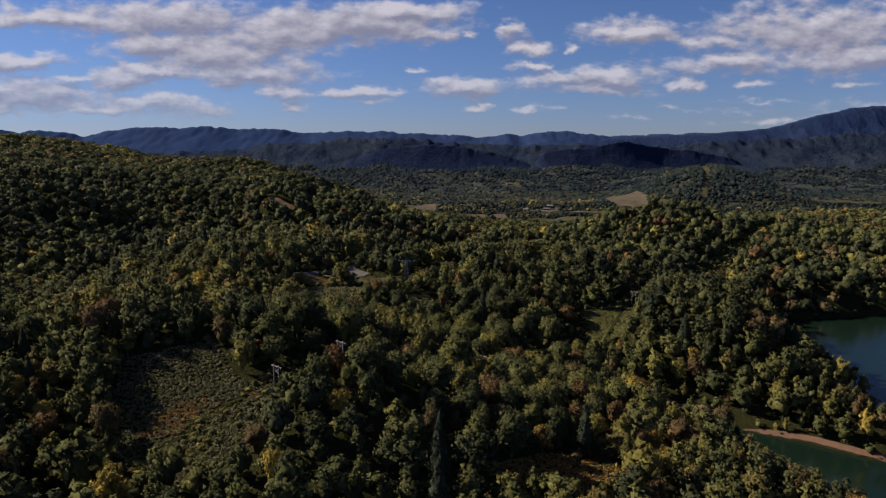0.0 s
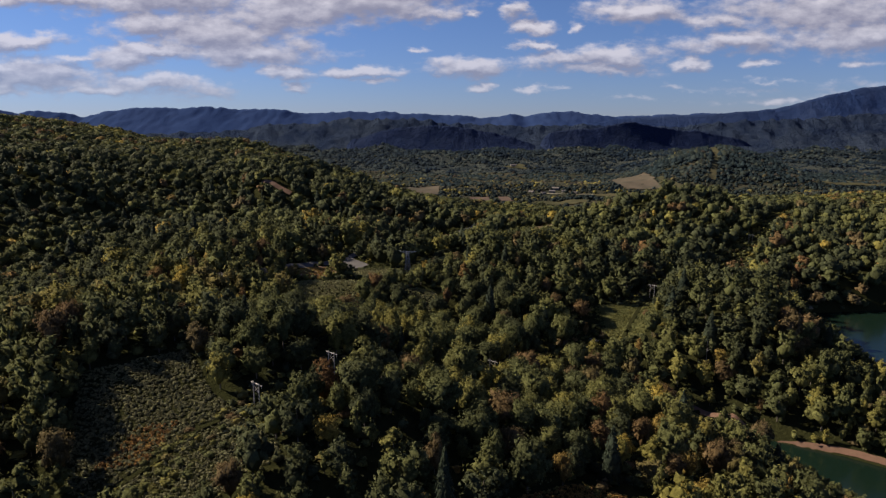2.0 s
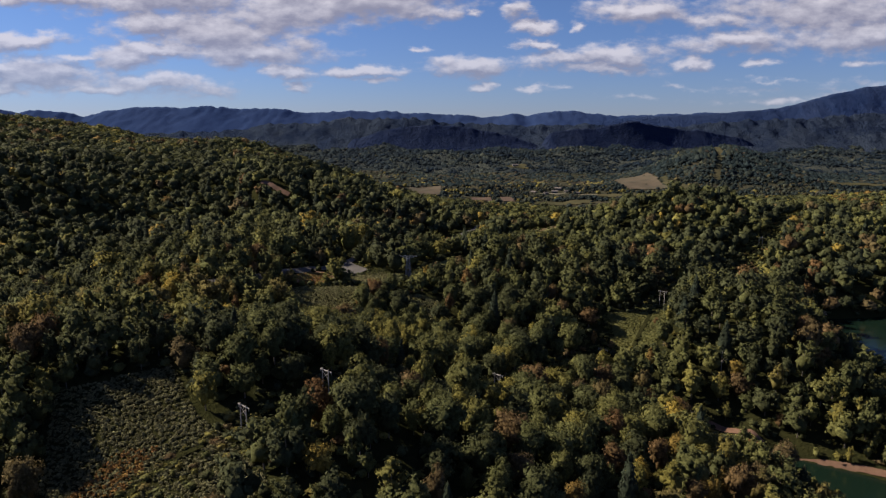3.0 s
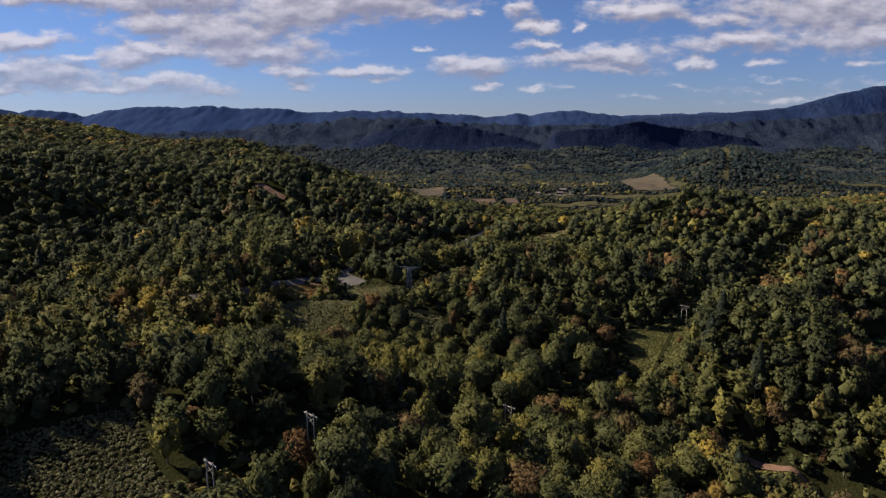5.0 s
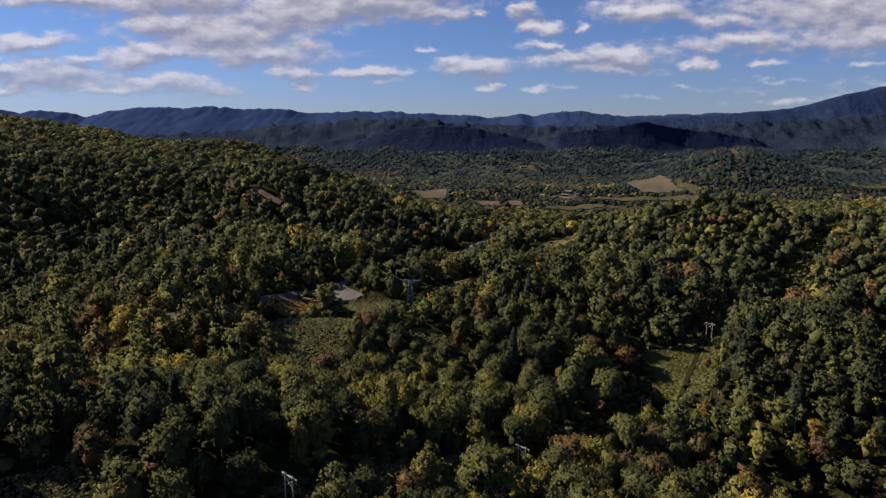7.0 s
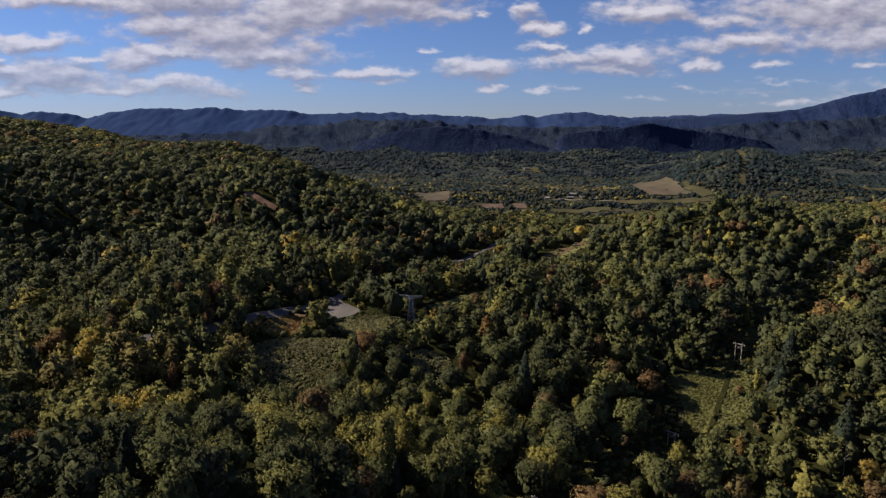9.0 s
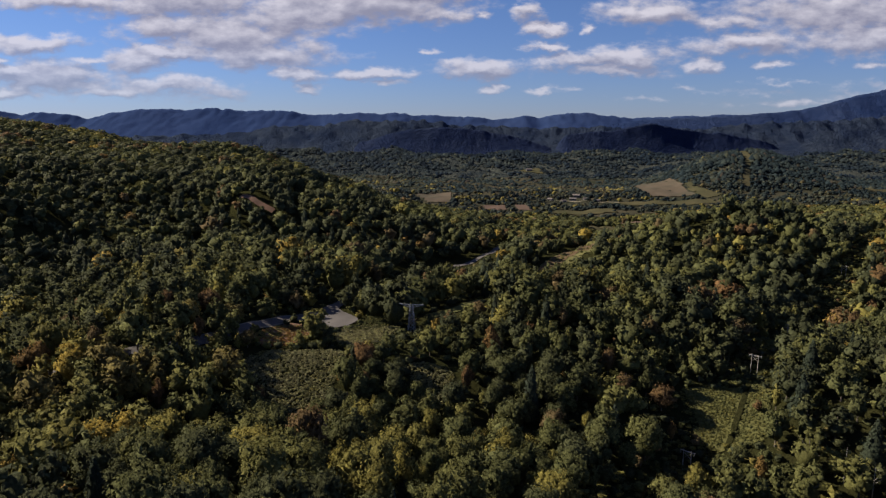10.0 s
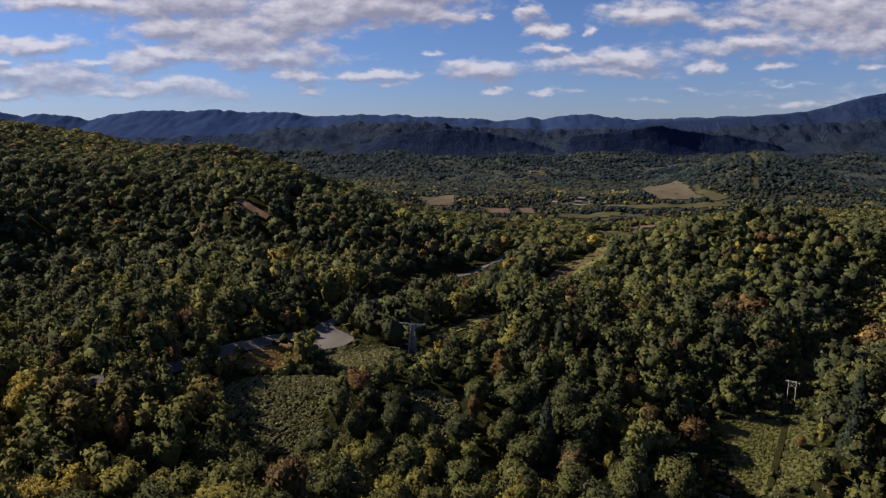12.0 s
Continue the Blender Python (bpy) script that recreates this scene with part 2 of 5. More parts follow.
soil_mat = earth("red_soil", 0.5, 0.05, [(0.3, (0.09, 0.050, 0.034)), (0.7, (0.165, 0.100, 0.068))], [(0.3, (0.10, 0.057, 0.040)), (0.7, (0.15, 0.09, 0.063))])
rust_mat = earth("rusty_weeds", 0.6, 0.05, [(0.3, (0.050, 0.040, 0.020)), (0.7, (0.115, 0.070, 0.034))], [(0.3, (0.055, 0.046, 0.022)), (0.7, (0.10, 0.066, 0.034))], bump=0.8, depth=0.5)
plough_mat = earth("ploughed_soil", 0.3, 0.03, [(0.3, (0.062, 0.044, 0.036)), (0.7, (0.105, 0.074, 0.058))], [(0.3, (0.066, 0.048, 0.038)), (0.7, (0.10, 0.070, 0.055))], spec=0.02)
field_mat = earth("dry_field", 0.2, 0.012, [(0.3, (0.056, 0.048, 0.038)), (0.7, (0.088, 0.073, 0.054))], [(0.38, (0.048, 0.048, 0.034)), (0.62, (0.086, 0.068, 0.050))], spec=0.02)
grass_mat = earth("rough_grass", 0.5, 0.03, [(0.3, (0.055, 0.062, 0.020)), (0.7, (0.12, 0.115, 0.038))], [(0.3, (0.07, 0.075, 0.025)), (0.7, (0.11, 0.095, 0.04))], bump=0.8, depth=0.5)
# distance haze of the range and the peak is put into their base colours
range_mat = earth("hazy_far_slopes", 0.02, 0.003, [(0.3, (0.019, 0.035, 0.094)), (0.7, (0.029, 0.047, 0.110))], [(0.3, (0.020, 0.037, 0.097)), (0.7, (0.027, 0.044, 0.105))], bump=0.35, depth=8.0, spec=0.0)
peak_mat = earth("hazy_mountain", 0.03, 0.004, [(0.36, (0.012, 0.024, 0.068)), (0.64, (0.025, 0.039, 0.088))], [(0.38, (0.013, 0.025, 0.072)), (0.62, (0.024, 0.037, 0.082))], bump=0.7, depth=16.0, spec=0.0)
steel_mat = earth("galvanised_steel", 1.5, 0.3, [(0.3, (0.16, 0.17, 0.18)), (0.7, (0.26, 0.27, 0.28))], [(0.3, (0.18, 0.19, 0.20)), (0.7, (0.24, 0.25, 0.26))], 0.5, 0.1, 0.01)
pole_mat = earth("weathered_pole_wood", 2.0, 0.4, [(0.3, (0.24, 0.22, 0.20)), (0.7, (0.38, 0.355, 0.325))], [(0.3, (0.26, 0.24, 0.22)), (0.7, (0.36, 0.335, 0.305))])
wall_mat = earth("pale_wall", 0.5, 0.1, [(0.3, (0.10, 0.097, 0.094)), (0.7, (0.15, 0.14, 0.135))], [(0.3, (0.11, 0.105, 0.10)), (0.7, (0.145, 0.138, 0.13))])
roof_mat = earth("roofing", 0.6, 0.1, [(0.3, (0.10, 0.088, 0.085)), (0.7, (0.16, 0.14, 0.135))], [(0.3, (0.11, 0.095, 0.09)), (0.7, (0.15, 0.135, 0.13))])
glass_mat, _, _p = node_material("window_glass", 0.1, 0.5)
_p.inputs["Base Color"].default_value = (0.02, 0.025, 0.03, 1)

water_mat, wt, wp = node_material("lake_water", 0.16, 0.11)
wp.inputs["Base Color"].default_value = (0.005, 0.012, 0.008, 1)
wb = wt.nodes.new("ShaderNodeBump")
wb.inputs["Strength"].default_value, wb.inputs["Distance"].default_value = 0.25, 0.12
wt.links.new(noise_node(wt, 0.8, 4.0), wb.inputs["Height"])
wt.links.new(wb.outputs[0], wp.inputs["Normal"])

# ---- the lie of the land ----
HILLS = []


def hill(x, y, height, spread, spread_y=0):
    HILLS.append((x, y, height, spread, spread_y or spread))


# near country
hill(-600, 600, 142, 500)
hill(-872, 1464, 129, 320)
hill(-54, 218, 35, 55)
hill(440, 760, 44, 200)
hill(-12, -96, 51, 130)
hill(-324, 1152, 50, 130)
hill(180, 400, 38, 35)
hill(-140, 260, 16, 35)
hill(-150, 854, 30, 85)
hill(-140, 440, 9, 24)
hill(88, 380, -8, 18)
hill(10, 378, -8, 22)
hill(-40, 415, 5, 30)
hill(-120, 400, 18, 35)
hill(78, 526, 14, 55)
hill(280, 760, 21, 38)
hill(440, 820, 7, 90)
hill(24, 1464, -21, 320)
hill(920, 1080, 28, 320)
hill(-376, 580, -36, 130)
hill(100, 320, -10, 35)
hill(-10, 636, -16, 55)
hill(-100, 180, -14, 35)
hill(-252, 72, 29, 85)
hill(-320, 780, -18, 35)
hill(80, 180, 10, 35)
hill(-1000, 952, 33, 320)
hill(-558, 990, -18, 85)
hill(-180, 720, 16, 35)
hill(220, 710, 25, 60)
hill(-280, 450, -25, 90)
hill(-200, 690, -20, 60)
hill(60, 450, 10, 60)
hill(-320, 790, 28, 28)
hill(-388, 682, 18, 32)
hill(120, 230, 7, 90)
hill(-100, 390, -10, 28)
hill(-260, 690, -10, 40)
hill(-300, 470, -11, 28)
hill(260, 575, -12, 28)
hill(280, 750, 5, 90)
hill(-160, 770, -9, 28)
hill(140, 490, 8, 28)
hill(180, 410, -7, 28)
hill(-20, 170, 6, 28)
hill(-100, 710, 7, 28)
hill(-60, 290, 5, 28)
hill(-40, 370, -6, 28)
hill(180, 310, 5, 40)
hill(-120, 650, -7, 28)
hill(-140, 550, 5, 60)
hill(-100, 430, -5, 28)
hill(-187, 735, 10, 26)
hill(-130, 770, 8, 30)
hill(-190, 735, 5.0, 34)
hill(-50, 219, -8, 16)
hill(87, 372, -3, 14)
hill(22, 302, -3, 14)
hill(129, 317, -11, 18)
hill(-104, 331, -6, 14)
hill(-72, 346, -5, 12)
hill(138, 436, -4, 14)
# the far side of the valley
hill(930, 2260, 92, 130, 200)
hill(740, 2060, 52, 75, 120)
hill(620, 2700, 22, 160, 120)
hill(60, 2650, 26, 200, 90)
hill(300, 2480, 14, 160, 80)
hill(-500, 2700, 14, 260, 250)
hill(-300, 2350, 12, 200, 150)

WATER = -29.0
SHORE = np.array([(150, 305), (180, 287), (205, 267), (236, 256), (241, 290), (245, 330), (251, 380), (259, 430), (268, 480), (280, 513), (330, 520),
                  (372, 527), (405, 548), (560, 575), (780, 520), (780, 120), (330, 110), (230, 165), (178, 212), (157, 255), (147, 288)], float)


def outline_distance(x, y, ring):
    """Signed distance to a closed outline: negative inside."""
    x, y = np.asarray(x, float), np.asarray(y, float)
    best, inside = np.full(x.shape, 1e9), np.zeros(x.shape, bool)
    for (ax, ay), (bx, by) in zip(ring, np.roll(ring, -1, 0)):
        ex, ey = bx - ax, by - ay
        t = np.clip(((x - ax) * ex + (y - ay) * ey) / (ex * ex + ey * ey), 0, 1)
        best = np.minimum(best, np.hypot(x - ax - t * ex, y - ay - t * ey))
        crosses = ((ay > y) != (by > y)) & (x < ax + (y - ay) / ((by - ay) or 1e-9) * ex)
        inside ^= crosses
    return np.where(inside, -best, best)


def line_distance(x, y, line):
    best = np.full(np.shape(x), 1e9)
    for (ax, ay), (bx, by) in zip(line[:-1], line[1:]):
        ex, ey = bx - ax, by - ay
        t = np.clip(((x - ax) * ex + (y - ay) * ey) / (ex * ex + ey * ey), 0, 1)
        best = np.minimum(best, np.hypot(x - ax - t * ex, y - ay - t * ey))
    return best


def waves(x, y, size, seed):
    """Smooth irregular undulation, about -1 to 1."""
    r = np.random.RandomState(seed)
    total = 0
    for k in range(6):
        a, f, p, q = r.uniform(0, 6.28), 6.28 / size * 1.45 ** (k - 2), r.uniform(0, 6.28), r.uniform(0, 6.28)
        u, v = x * math.cos(a) + y * math.sin(a), -x * math.sin(a) + y * math.cos(a)
        total = total + np.sin(u * f + p + 1.3 * np.sin(v * f * 0.7 + q)) * 0.8 ** k
    return total / 2.2


def ground_height(x, y):
    x, y = np.asarray(x, float), np.asarray(y, float)
    z = np.full(np.broadcast(x, y).shape, -58.0)
    for hx, hy, h, sx, sy in HILLS:
        z = z + h * np.exp(-((x - hx) / sx) ** 2 / 2 - ((y - hy) / sy) ** 2 / 2)
    far = np.clip((y - 500) / 900, 0, 1)
    z = z + waves(x, y, 60, 3) * (0.9 + far) + waves(x, y, 300, 4) * 7 * np.clip((y - 1100) / 1500, 0, 1)
    rise = np.clip((y - 2250) / 850, 0, 1)
    z = z + 58 * rise * rise * (3 - 2 * rise) + np.abs(waves(x, y, 420, 9)) * 16 * np.clip((y - 2400) / 500, 0, 1)
    z = z + (waves(x, y, 170, 12) * 6 - 3 * np.abs(waves(x, y, 90, 13))) * np.clip((y - 520) / 200, 0, 1) * np.clip((1500 - y) / 200, 0, 1)
    d = outline_distance(x, y, SHORE)
    low = np.where(d < 30, WATER + 0.2 + 0.15 * d, WATER + 4.7 - 0.5 * (d - 30))
    z = np.maximum(np.minimum(z, WATER + 0.2 + 0.7 * d), low)
    return np.where(d < 0, WATER - 0.3 + np.maximum(0.4 * d, -8), z)


def mesh_object(name, verts, faces, mat, parent=None, smooth=True):
    me = bpy.data.meshes.new(name)
    me.from_pydata([tuple(v) for v in verts], [], [tuple(f) for f in faces])
    me.materials.append(mat)
    if smooth:
        me.polygons.foreach_set("use_smooth", [True] * len(me.polygons))
    ob = new(name, me)
    ob.parent = parent
    return ob


def part(name, bm, mat, parent, label=""):
    me = bpy.data.meshes.new(name)
    bm.to_mesh(me)
    bm.free()
    me.materials.append(mat)
    ob = new(name, me)
    ob.parent = parent
    if label:
        tagged(ob, label)
    return ob


def grid_mesh(name, xs, ys, height, mat):
    gx, gy = np.meshgrid(xs, ys)
    gz = height(gx, gy)
    nx, ny = len(xs), len(ys)
    i = (np.arange(ny - 1)[:, None] * nx + np.arange(nx - 1)[None, :]).ravel()
    return mesh_object(name, np.stack([gx, gy, gz], -1).reshape(-1, 3).tolist(), np.stack([i, i + 1, i + nx + 1, i + nx], 1).tolist(), mat)


def spread_out(start, end, step, growth, limit):
    out, s = [], step
    at = end
    while abs(at - start) < abs(limit - start):
        s *= growth
        at += s if limit > start else -s
        out.append(at)
    return out


core_x = list(np.arange(-330, 331, 5.0))
right = spread_out(0, 330, 5.0, 1.055, 4900)
XS = [-v for v in reversed(right)] + core_x + right
core_y = list(np.arange(60, 521, 5.0))
YS = list(reversed(spread_out(100, 60, 4.0, 1.15, -900))) + core_y + spread_out(0, 520, 5.0, 1.022, 4880)
near_ys = [v for v in YS if v < 1500]
valley_ys = [near_ys[-1]] + [v for v in YS if 1500 <= v < 2300]
slope_ys = [valley_ys[-1]] + [v for v in YS if v >= 2300]
tagged(grid_mesh("ground_slope", XS, slope_ys, ground_height, slope_mat), "wooded slope rising at the end of the valley, muted by haze in its colour", "ground", kind="structure")
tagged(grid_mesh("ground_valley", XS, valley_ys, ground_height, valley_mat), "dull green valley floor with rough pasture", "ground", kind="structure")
tagged(grid_mesh("ground", XS, near_ys, ground_height, floor_mat), "dark leaf-strewn forest floor over rolling hills", "ground", kind="structure")

# water
wx, wy = np.linspace(130, 800, 30), np.linspace(100, 590, 30)
tagged(grid_mesh("water", wx, wy, lambda x, y: np.full(x.shape, WATER), water_mat), "still dark teal lake water between wooded banks", "lake", kind="structure")

# the mountains that close the view
def range_mesh(name, crest, y0, y1, seed, mat, x0=-4900, x1=4900, foot=-70.0, jag=1.0, rough=1.0, steps=640):
    keys_x, keys_z = np.array([c[0] for c in crest], float), np.array([c[1] for c in crest], float)
    xs = np.linspace(x0, x1, steps)
    ys = np.linspace(y0, y1, 30)

    def height(x, y):
        v = (y - y0) / (y1 - y0)
        rise = np.clip(v / 0.8, 0, 1)
        bend = x + waves(x, y, 300, seed + 4) * 60
        top = np.interp(bend * 0.35 + x * 0.65, keys_x, keys_z) + (waves(x, y, 150, seed) * 5 + waves(x, y, 60, seed + 1) * 3.5 + waves(x, y, 30, seed + 5) * 2.2) * jag
        spurs = np.abs(waves(x, y, 520, seed + 2)) * 0.22 * rough + np.abs(waves(x, y, 170, seed + 3)) * 0.10 * rough
        shape = rise ** 1.1 * (1 - spurs * (1 - rise) * 1.3)
        return foot + (top - foot) * np.where(v <= 0.8, shape, 1 - (v - 0.8) * 1.5)
    return grid_mesh(name, xs, ys, height, mat)


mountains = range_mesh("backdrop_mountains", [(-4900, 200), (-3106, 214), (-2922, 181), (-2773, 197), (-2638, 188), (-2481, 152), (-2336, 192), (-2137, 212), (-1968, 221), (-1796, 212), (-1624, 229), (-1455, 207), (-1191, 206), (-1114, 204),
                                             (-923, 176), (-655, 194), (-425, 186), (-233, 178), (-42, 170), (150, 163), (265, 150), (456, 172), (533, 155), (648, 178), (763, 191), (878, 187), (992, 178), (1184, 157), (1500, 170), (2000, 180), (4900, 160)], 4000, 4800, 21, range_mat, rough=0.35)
tagged(mountains, "long forested mountain range on the horizon, coloured haze blue", "mountains", kind="structure")
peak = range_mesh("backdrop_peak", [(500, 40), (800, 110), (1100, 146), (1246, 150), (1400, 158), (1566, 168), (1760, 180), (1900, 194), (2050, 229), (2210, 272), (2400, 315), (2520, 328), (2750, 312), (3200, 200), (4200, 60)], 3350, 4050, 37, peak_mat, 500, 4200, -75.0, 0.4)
tagged(peak, "broad forested mountain rising above the hills, coloured haze blue", "mountain", kind="structure")
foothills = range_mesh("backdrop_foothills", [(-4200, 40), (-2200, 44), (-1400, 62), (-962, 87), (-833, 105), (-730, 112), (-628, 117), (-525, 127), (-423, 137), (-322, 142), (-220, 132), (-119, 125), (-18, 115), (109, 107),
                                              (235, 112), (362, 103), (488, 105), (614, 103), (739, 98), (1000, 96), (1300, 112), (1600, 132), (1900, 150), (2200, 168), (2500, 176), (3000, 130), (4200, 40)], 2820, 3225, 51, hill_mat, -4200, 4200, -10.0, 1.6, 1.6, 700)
tagged(foothills, "dark blue-green forested foothills beyond the valley, haze in their colour", "hills", kind="structure")
# ridge and knoll: steep fronts and dark colour imitate cloud shade
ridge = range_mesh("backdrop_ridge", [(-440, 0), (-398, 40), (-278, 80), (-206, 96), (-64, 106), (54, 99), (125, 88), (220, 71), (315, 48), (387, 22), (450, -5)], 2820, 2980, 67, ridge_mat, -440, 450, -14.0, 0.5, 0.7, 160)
tagged(ridge, "steep wooded ridge at the end of the valley, coloured dark as cloud shade", "ridge", kind="structure")
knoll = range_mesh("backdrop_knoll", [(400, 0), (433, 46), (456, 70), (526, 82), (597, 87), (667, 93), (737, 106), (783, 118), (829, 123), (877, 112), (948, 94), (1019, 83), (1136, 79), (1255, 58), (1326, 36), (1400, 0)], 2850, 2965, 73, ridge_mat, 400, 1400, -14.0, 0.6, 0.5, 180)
tagged(knoll, "steep wooded knoll with a pointed top, coloured dark as cloud shade", "hill", kind="structure")

# ---- open places in the woods ----
ROAD = [(-240, 352), (-175, 369), (-145, 382), (-118, 402), (-110, 418), (-102, 440), (-92, 464), (-80, 473), (-72, 480), (-67, 500), (-60, 528), (-46, 566), (-39, 620),
        (-26, 655), (-8, 682), (20, 702), (33, 724), (50, 800)]
LINE = [(-110, 148), (-60, 207), (-40, 230), (22, 302), (86, 375), (138, 437), (210, 527), (296, 640), (420, 790)]
STRIP = [(66, 640), (80, 668), (98, 700), (122, 770), (150, 850), (205, 1037)]
HOUSES = [(252, 2440), (283, 1745), (318, 1765), (258, 1728), (301, 1800), (345, 1742), (232, 1770)]
LANE = [(215, 1752), (290, 1728), (360, 1722), (440, 1682), (520, 1640)]
TRACK = [(-95, 178), (-91, 184), (-86, 188), (-82, 193), (-77, 198), (-70, 201)]
HILL_CUT = [(908, 2290), (872, 2150), (800, 1980), (745, 1850)]
SCAR = [(-199, 733), (-183, 722), (-164, 713)]
BANK = [(-18, 480), (-8, 486), (2, 493), (12, 506)]
BEACH = [(112, 341), (122, 331), (130, 321), (140, 312), (149, 304)]
GULLY = [(-150, 318), (-125, 324), (-104, 331), (-72, 347), (-52, 356)]
DITCH = [(104, 382), (111, 392), (119, 404), (127, 418), (134, 430)]


def ring(*pts):
    return np.array(pts, float)


def rounded(*pts):
    """An outline with its corners cut twice."""
    p = np.array(pts, float)
    for _ in range(3):
        q = np.roll(p, -1, 0)
        p = np.stack([p * 0.75 + q * 0.25, p * 0.25 + q * 0.75], 1).reshape(-1, 2)
    return p


VINES = rounded((-96, 400), (-91, 415), (-82, 421), (-72, 420), (-63, 422), (-52, 420), (-54, 406), (-55, 385), (-60, 378), (-65, 372), (-72, 376), (-80, 385), (-88, 393))
VINES_SMALL = rounded((-26, 413), (-16, 418), (-7, 417), (-4, 408), (-6, 396), (-12, 391), (-18, 401), (-25, 407))
LAWN = rounded((-62, 451), (-47, 460), (-36, 457), (-31, 452), (-37, 440), (-45, 429), (-55, 424), (-61, 438))
RUST_BANK = rounded((-97, 428), (-96, 440), (-90, 456), (-80, 457), (-72, 440), (-79, 429), (-93, 421))
GLADE = rounded((96, 416), (106, 413), (123, 415), (121, 406), (114, 396), (103, 382), (94, 382), (96, 393), (94, 404))
VERGE = ring((137, 433), (160, 466), (184, 497), (176, 500), (146, 446), (130, 422), (119, 404), (106, 381), (118, 383), (125, 396), (132, 414))
TRAIL_GRASS = rounded((123, 324), (133, 314), (146, 303), (141, 298), (129, 308), (120, 318))
RUST_PATCH = ring((-103, 188), (-96, 203), (-84, 203), (-88, 190))
SLOPE = ring((-126, 226), (-96, 242), (-78, 216), (-58, 197), (-46, 180), (-72, 156), (-108, 182))
HOLLOW = ring((12, 178), (42, 199), (70, 192), (62, 172), (25, 168))
LOT = rounded((-72, 494), (-67, 482), (-60, 477), (-54, 469), (-56, 460), (-62, 454), (-69, 453), (-77, 464), (-78, 480))
FIELDS = [("dry_field", ring((-110, 1875), (-14, 1925), (-14, 1724), (-70, 1676)), field_mat), ("bare_field", ring((56, 1680), (112, 1680), (112, 1585), (64, 1590)), plough_mat),
          ("bare_field", ring((130, 1680), (166, 1680), (164, 1590), (128, 1590)), plough_mat), ("dry_field", ring((516, 2090), (630, 2090), (596, 1800), (492, 1810)), field_mat), ("meadow", ring((630, 1990), (650, 1770), (600, 1735), (600, 1800)), meadow_mat),
          ("meadow", ring((370, 1700), (600, 1720), (600, 1640), (380, 1630)), meadow_mat), ("bare_field", ring((300, 1390), (352, 1370), (340, 1250), (300, 1270)), plough_mat),
          ("meadow", ring((205, 1240), (300, 1270), (290, 1190), (205, 1130)), meadow_mat), ("meadow", ring((1060, 1900), (1300, 1900), (1320, 1840), (1060, 1830)), meadow_mat),
          ("meadow", ring((200, 1560), (330, 1560), (330, 1500), (200, 1490)), meadow_mat), ("meadow", ring((222, 2465), (290, 2465), (290, 2380), (222, 2380)), meadow_mat)]


def in_field(x, y):
    hit = np.zeros(np.shape(x), bool)
    for f in FIELDS:
        hit |= outline_distance(x, y, f[1]) < 0
    for hx, hy in HOUSES:
        hit |= np.hypot(x - hx, y - hy) < 13
    hit |= line_distance(x, y, LANE) < 4
    return hit


def open_ground(x, y, margin=0.0):
    """True where no tall tree stands."""
    shut = outline_distance(x, y, SHORE) < 1.5 + margin
    for line, width in ((ROAD[5:], 4.5), (ROAD[:6], 0.5), (ROAD[11:], 10.0), (ROAD[12:16], 16.0), (HILL_CUT, 12.0), (LINE, 8.0), (LINE[1:4], 11.0), (GULLY, 4.5), (LINE[5:7], 11.0), (STRIP, 15), (STRIP[2:5], 19), (SCAR, 4), (BANK, 7), (BEACH, 5.0), (LANE, 6)):
        shut |= line_distance(x, y, line) < width + margin
    shut |= outline_distance(x, y, LOT) < 3 + margin
    for shape in (VINES, VINES_SMALL, LAWN, RUST_BANK, GLADE, TRAIL_GRASS, SLOPE, HOLLOW, LOT, *[f[1] for f in FIELDS]):
        shut |= outline_distance(x, y, shape) < 1.0 + margin
    for shape in (VERGE, VINES, VINES_SMALL, GLADE):
        shut |= outline_distance(x, y, shape) < margin + 3.0
    return shut


def draped_line(name, line, width, mat, lift=0.3, step=3.0):
    """A ribbon laid over the ground along a line."""
    pts = [Vector(p) for p in line]
    mids = []
    for a, b in zip(pts[:-1], pts[1:]):
        n = max(1, int((b - a).length / step))
        mids += [a.lerp(b, k / n) for k in range(n)]
    mids.append(pts[-1])
    for _ in range(6):
        mids = [mids[0]] + [(mids[k - 1] + mids[k] * 2 + mids[k + 1]) / 4 for k in range(1, len(mids) - 1)] + [mids[-1]]
    verts, faces = [], []
    for k, p in enumerate(mids):
        along = (mids[min(k + 1, len(mids) - 1)] - mids[max(k - 1, 0)]).normalized()
        side = Vector((along.y, -along.x))
        for c in range(5):
            q = p + side * width * (c / 4 - 0.5) * (1 + 0.08 * math.sin(k * 1.7 + c))
            verts.append((q.x, q.y, float(ground_height(q.x, q.y)) + lift))
    for k in range(len(mids) - 1):
        for c in range(4):
            i = k * 5 + c
            faces.append((i, i + 1, i + 6, i + 5))
    return mesh_object(name, verts, faces, mat)


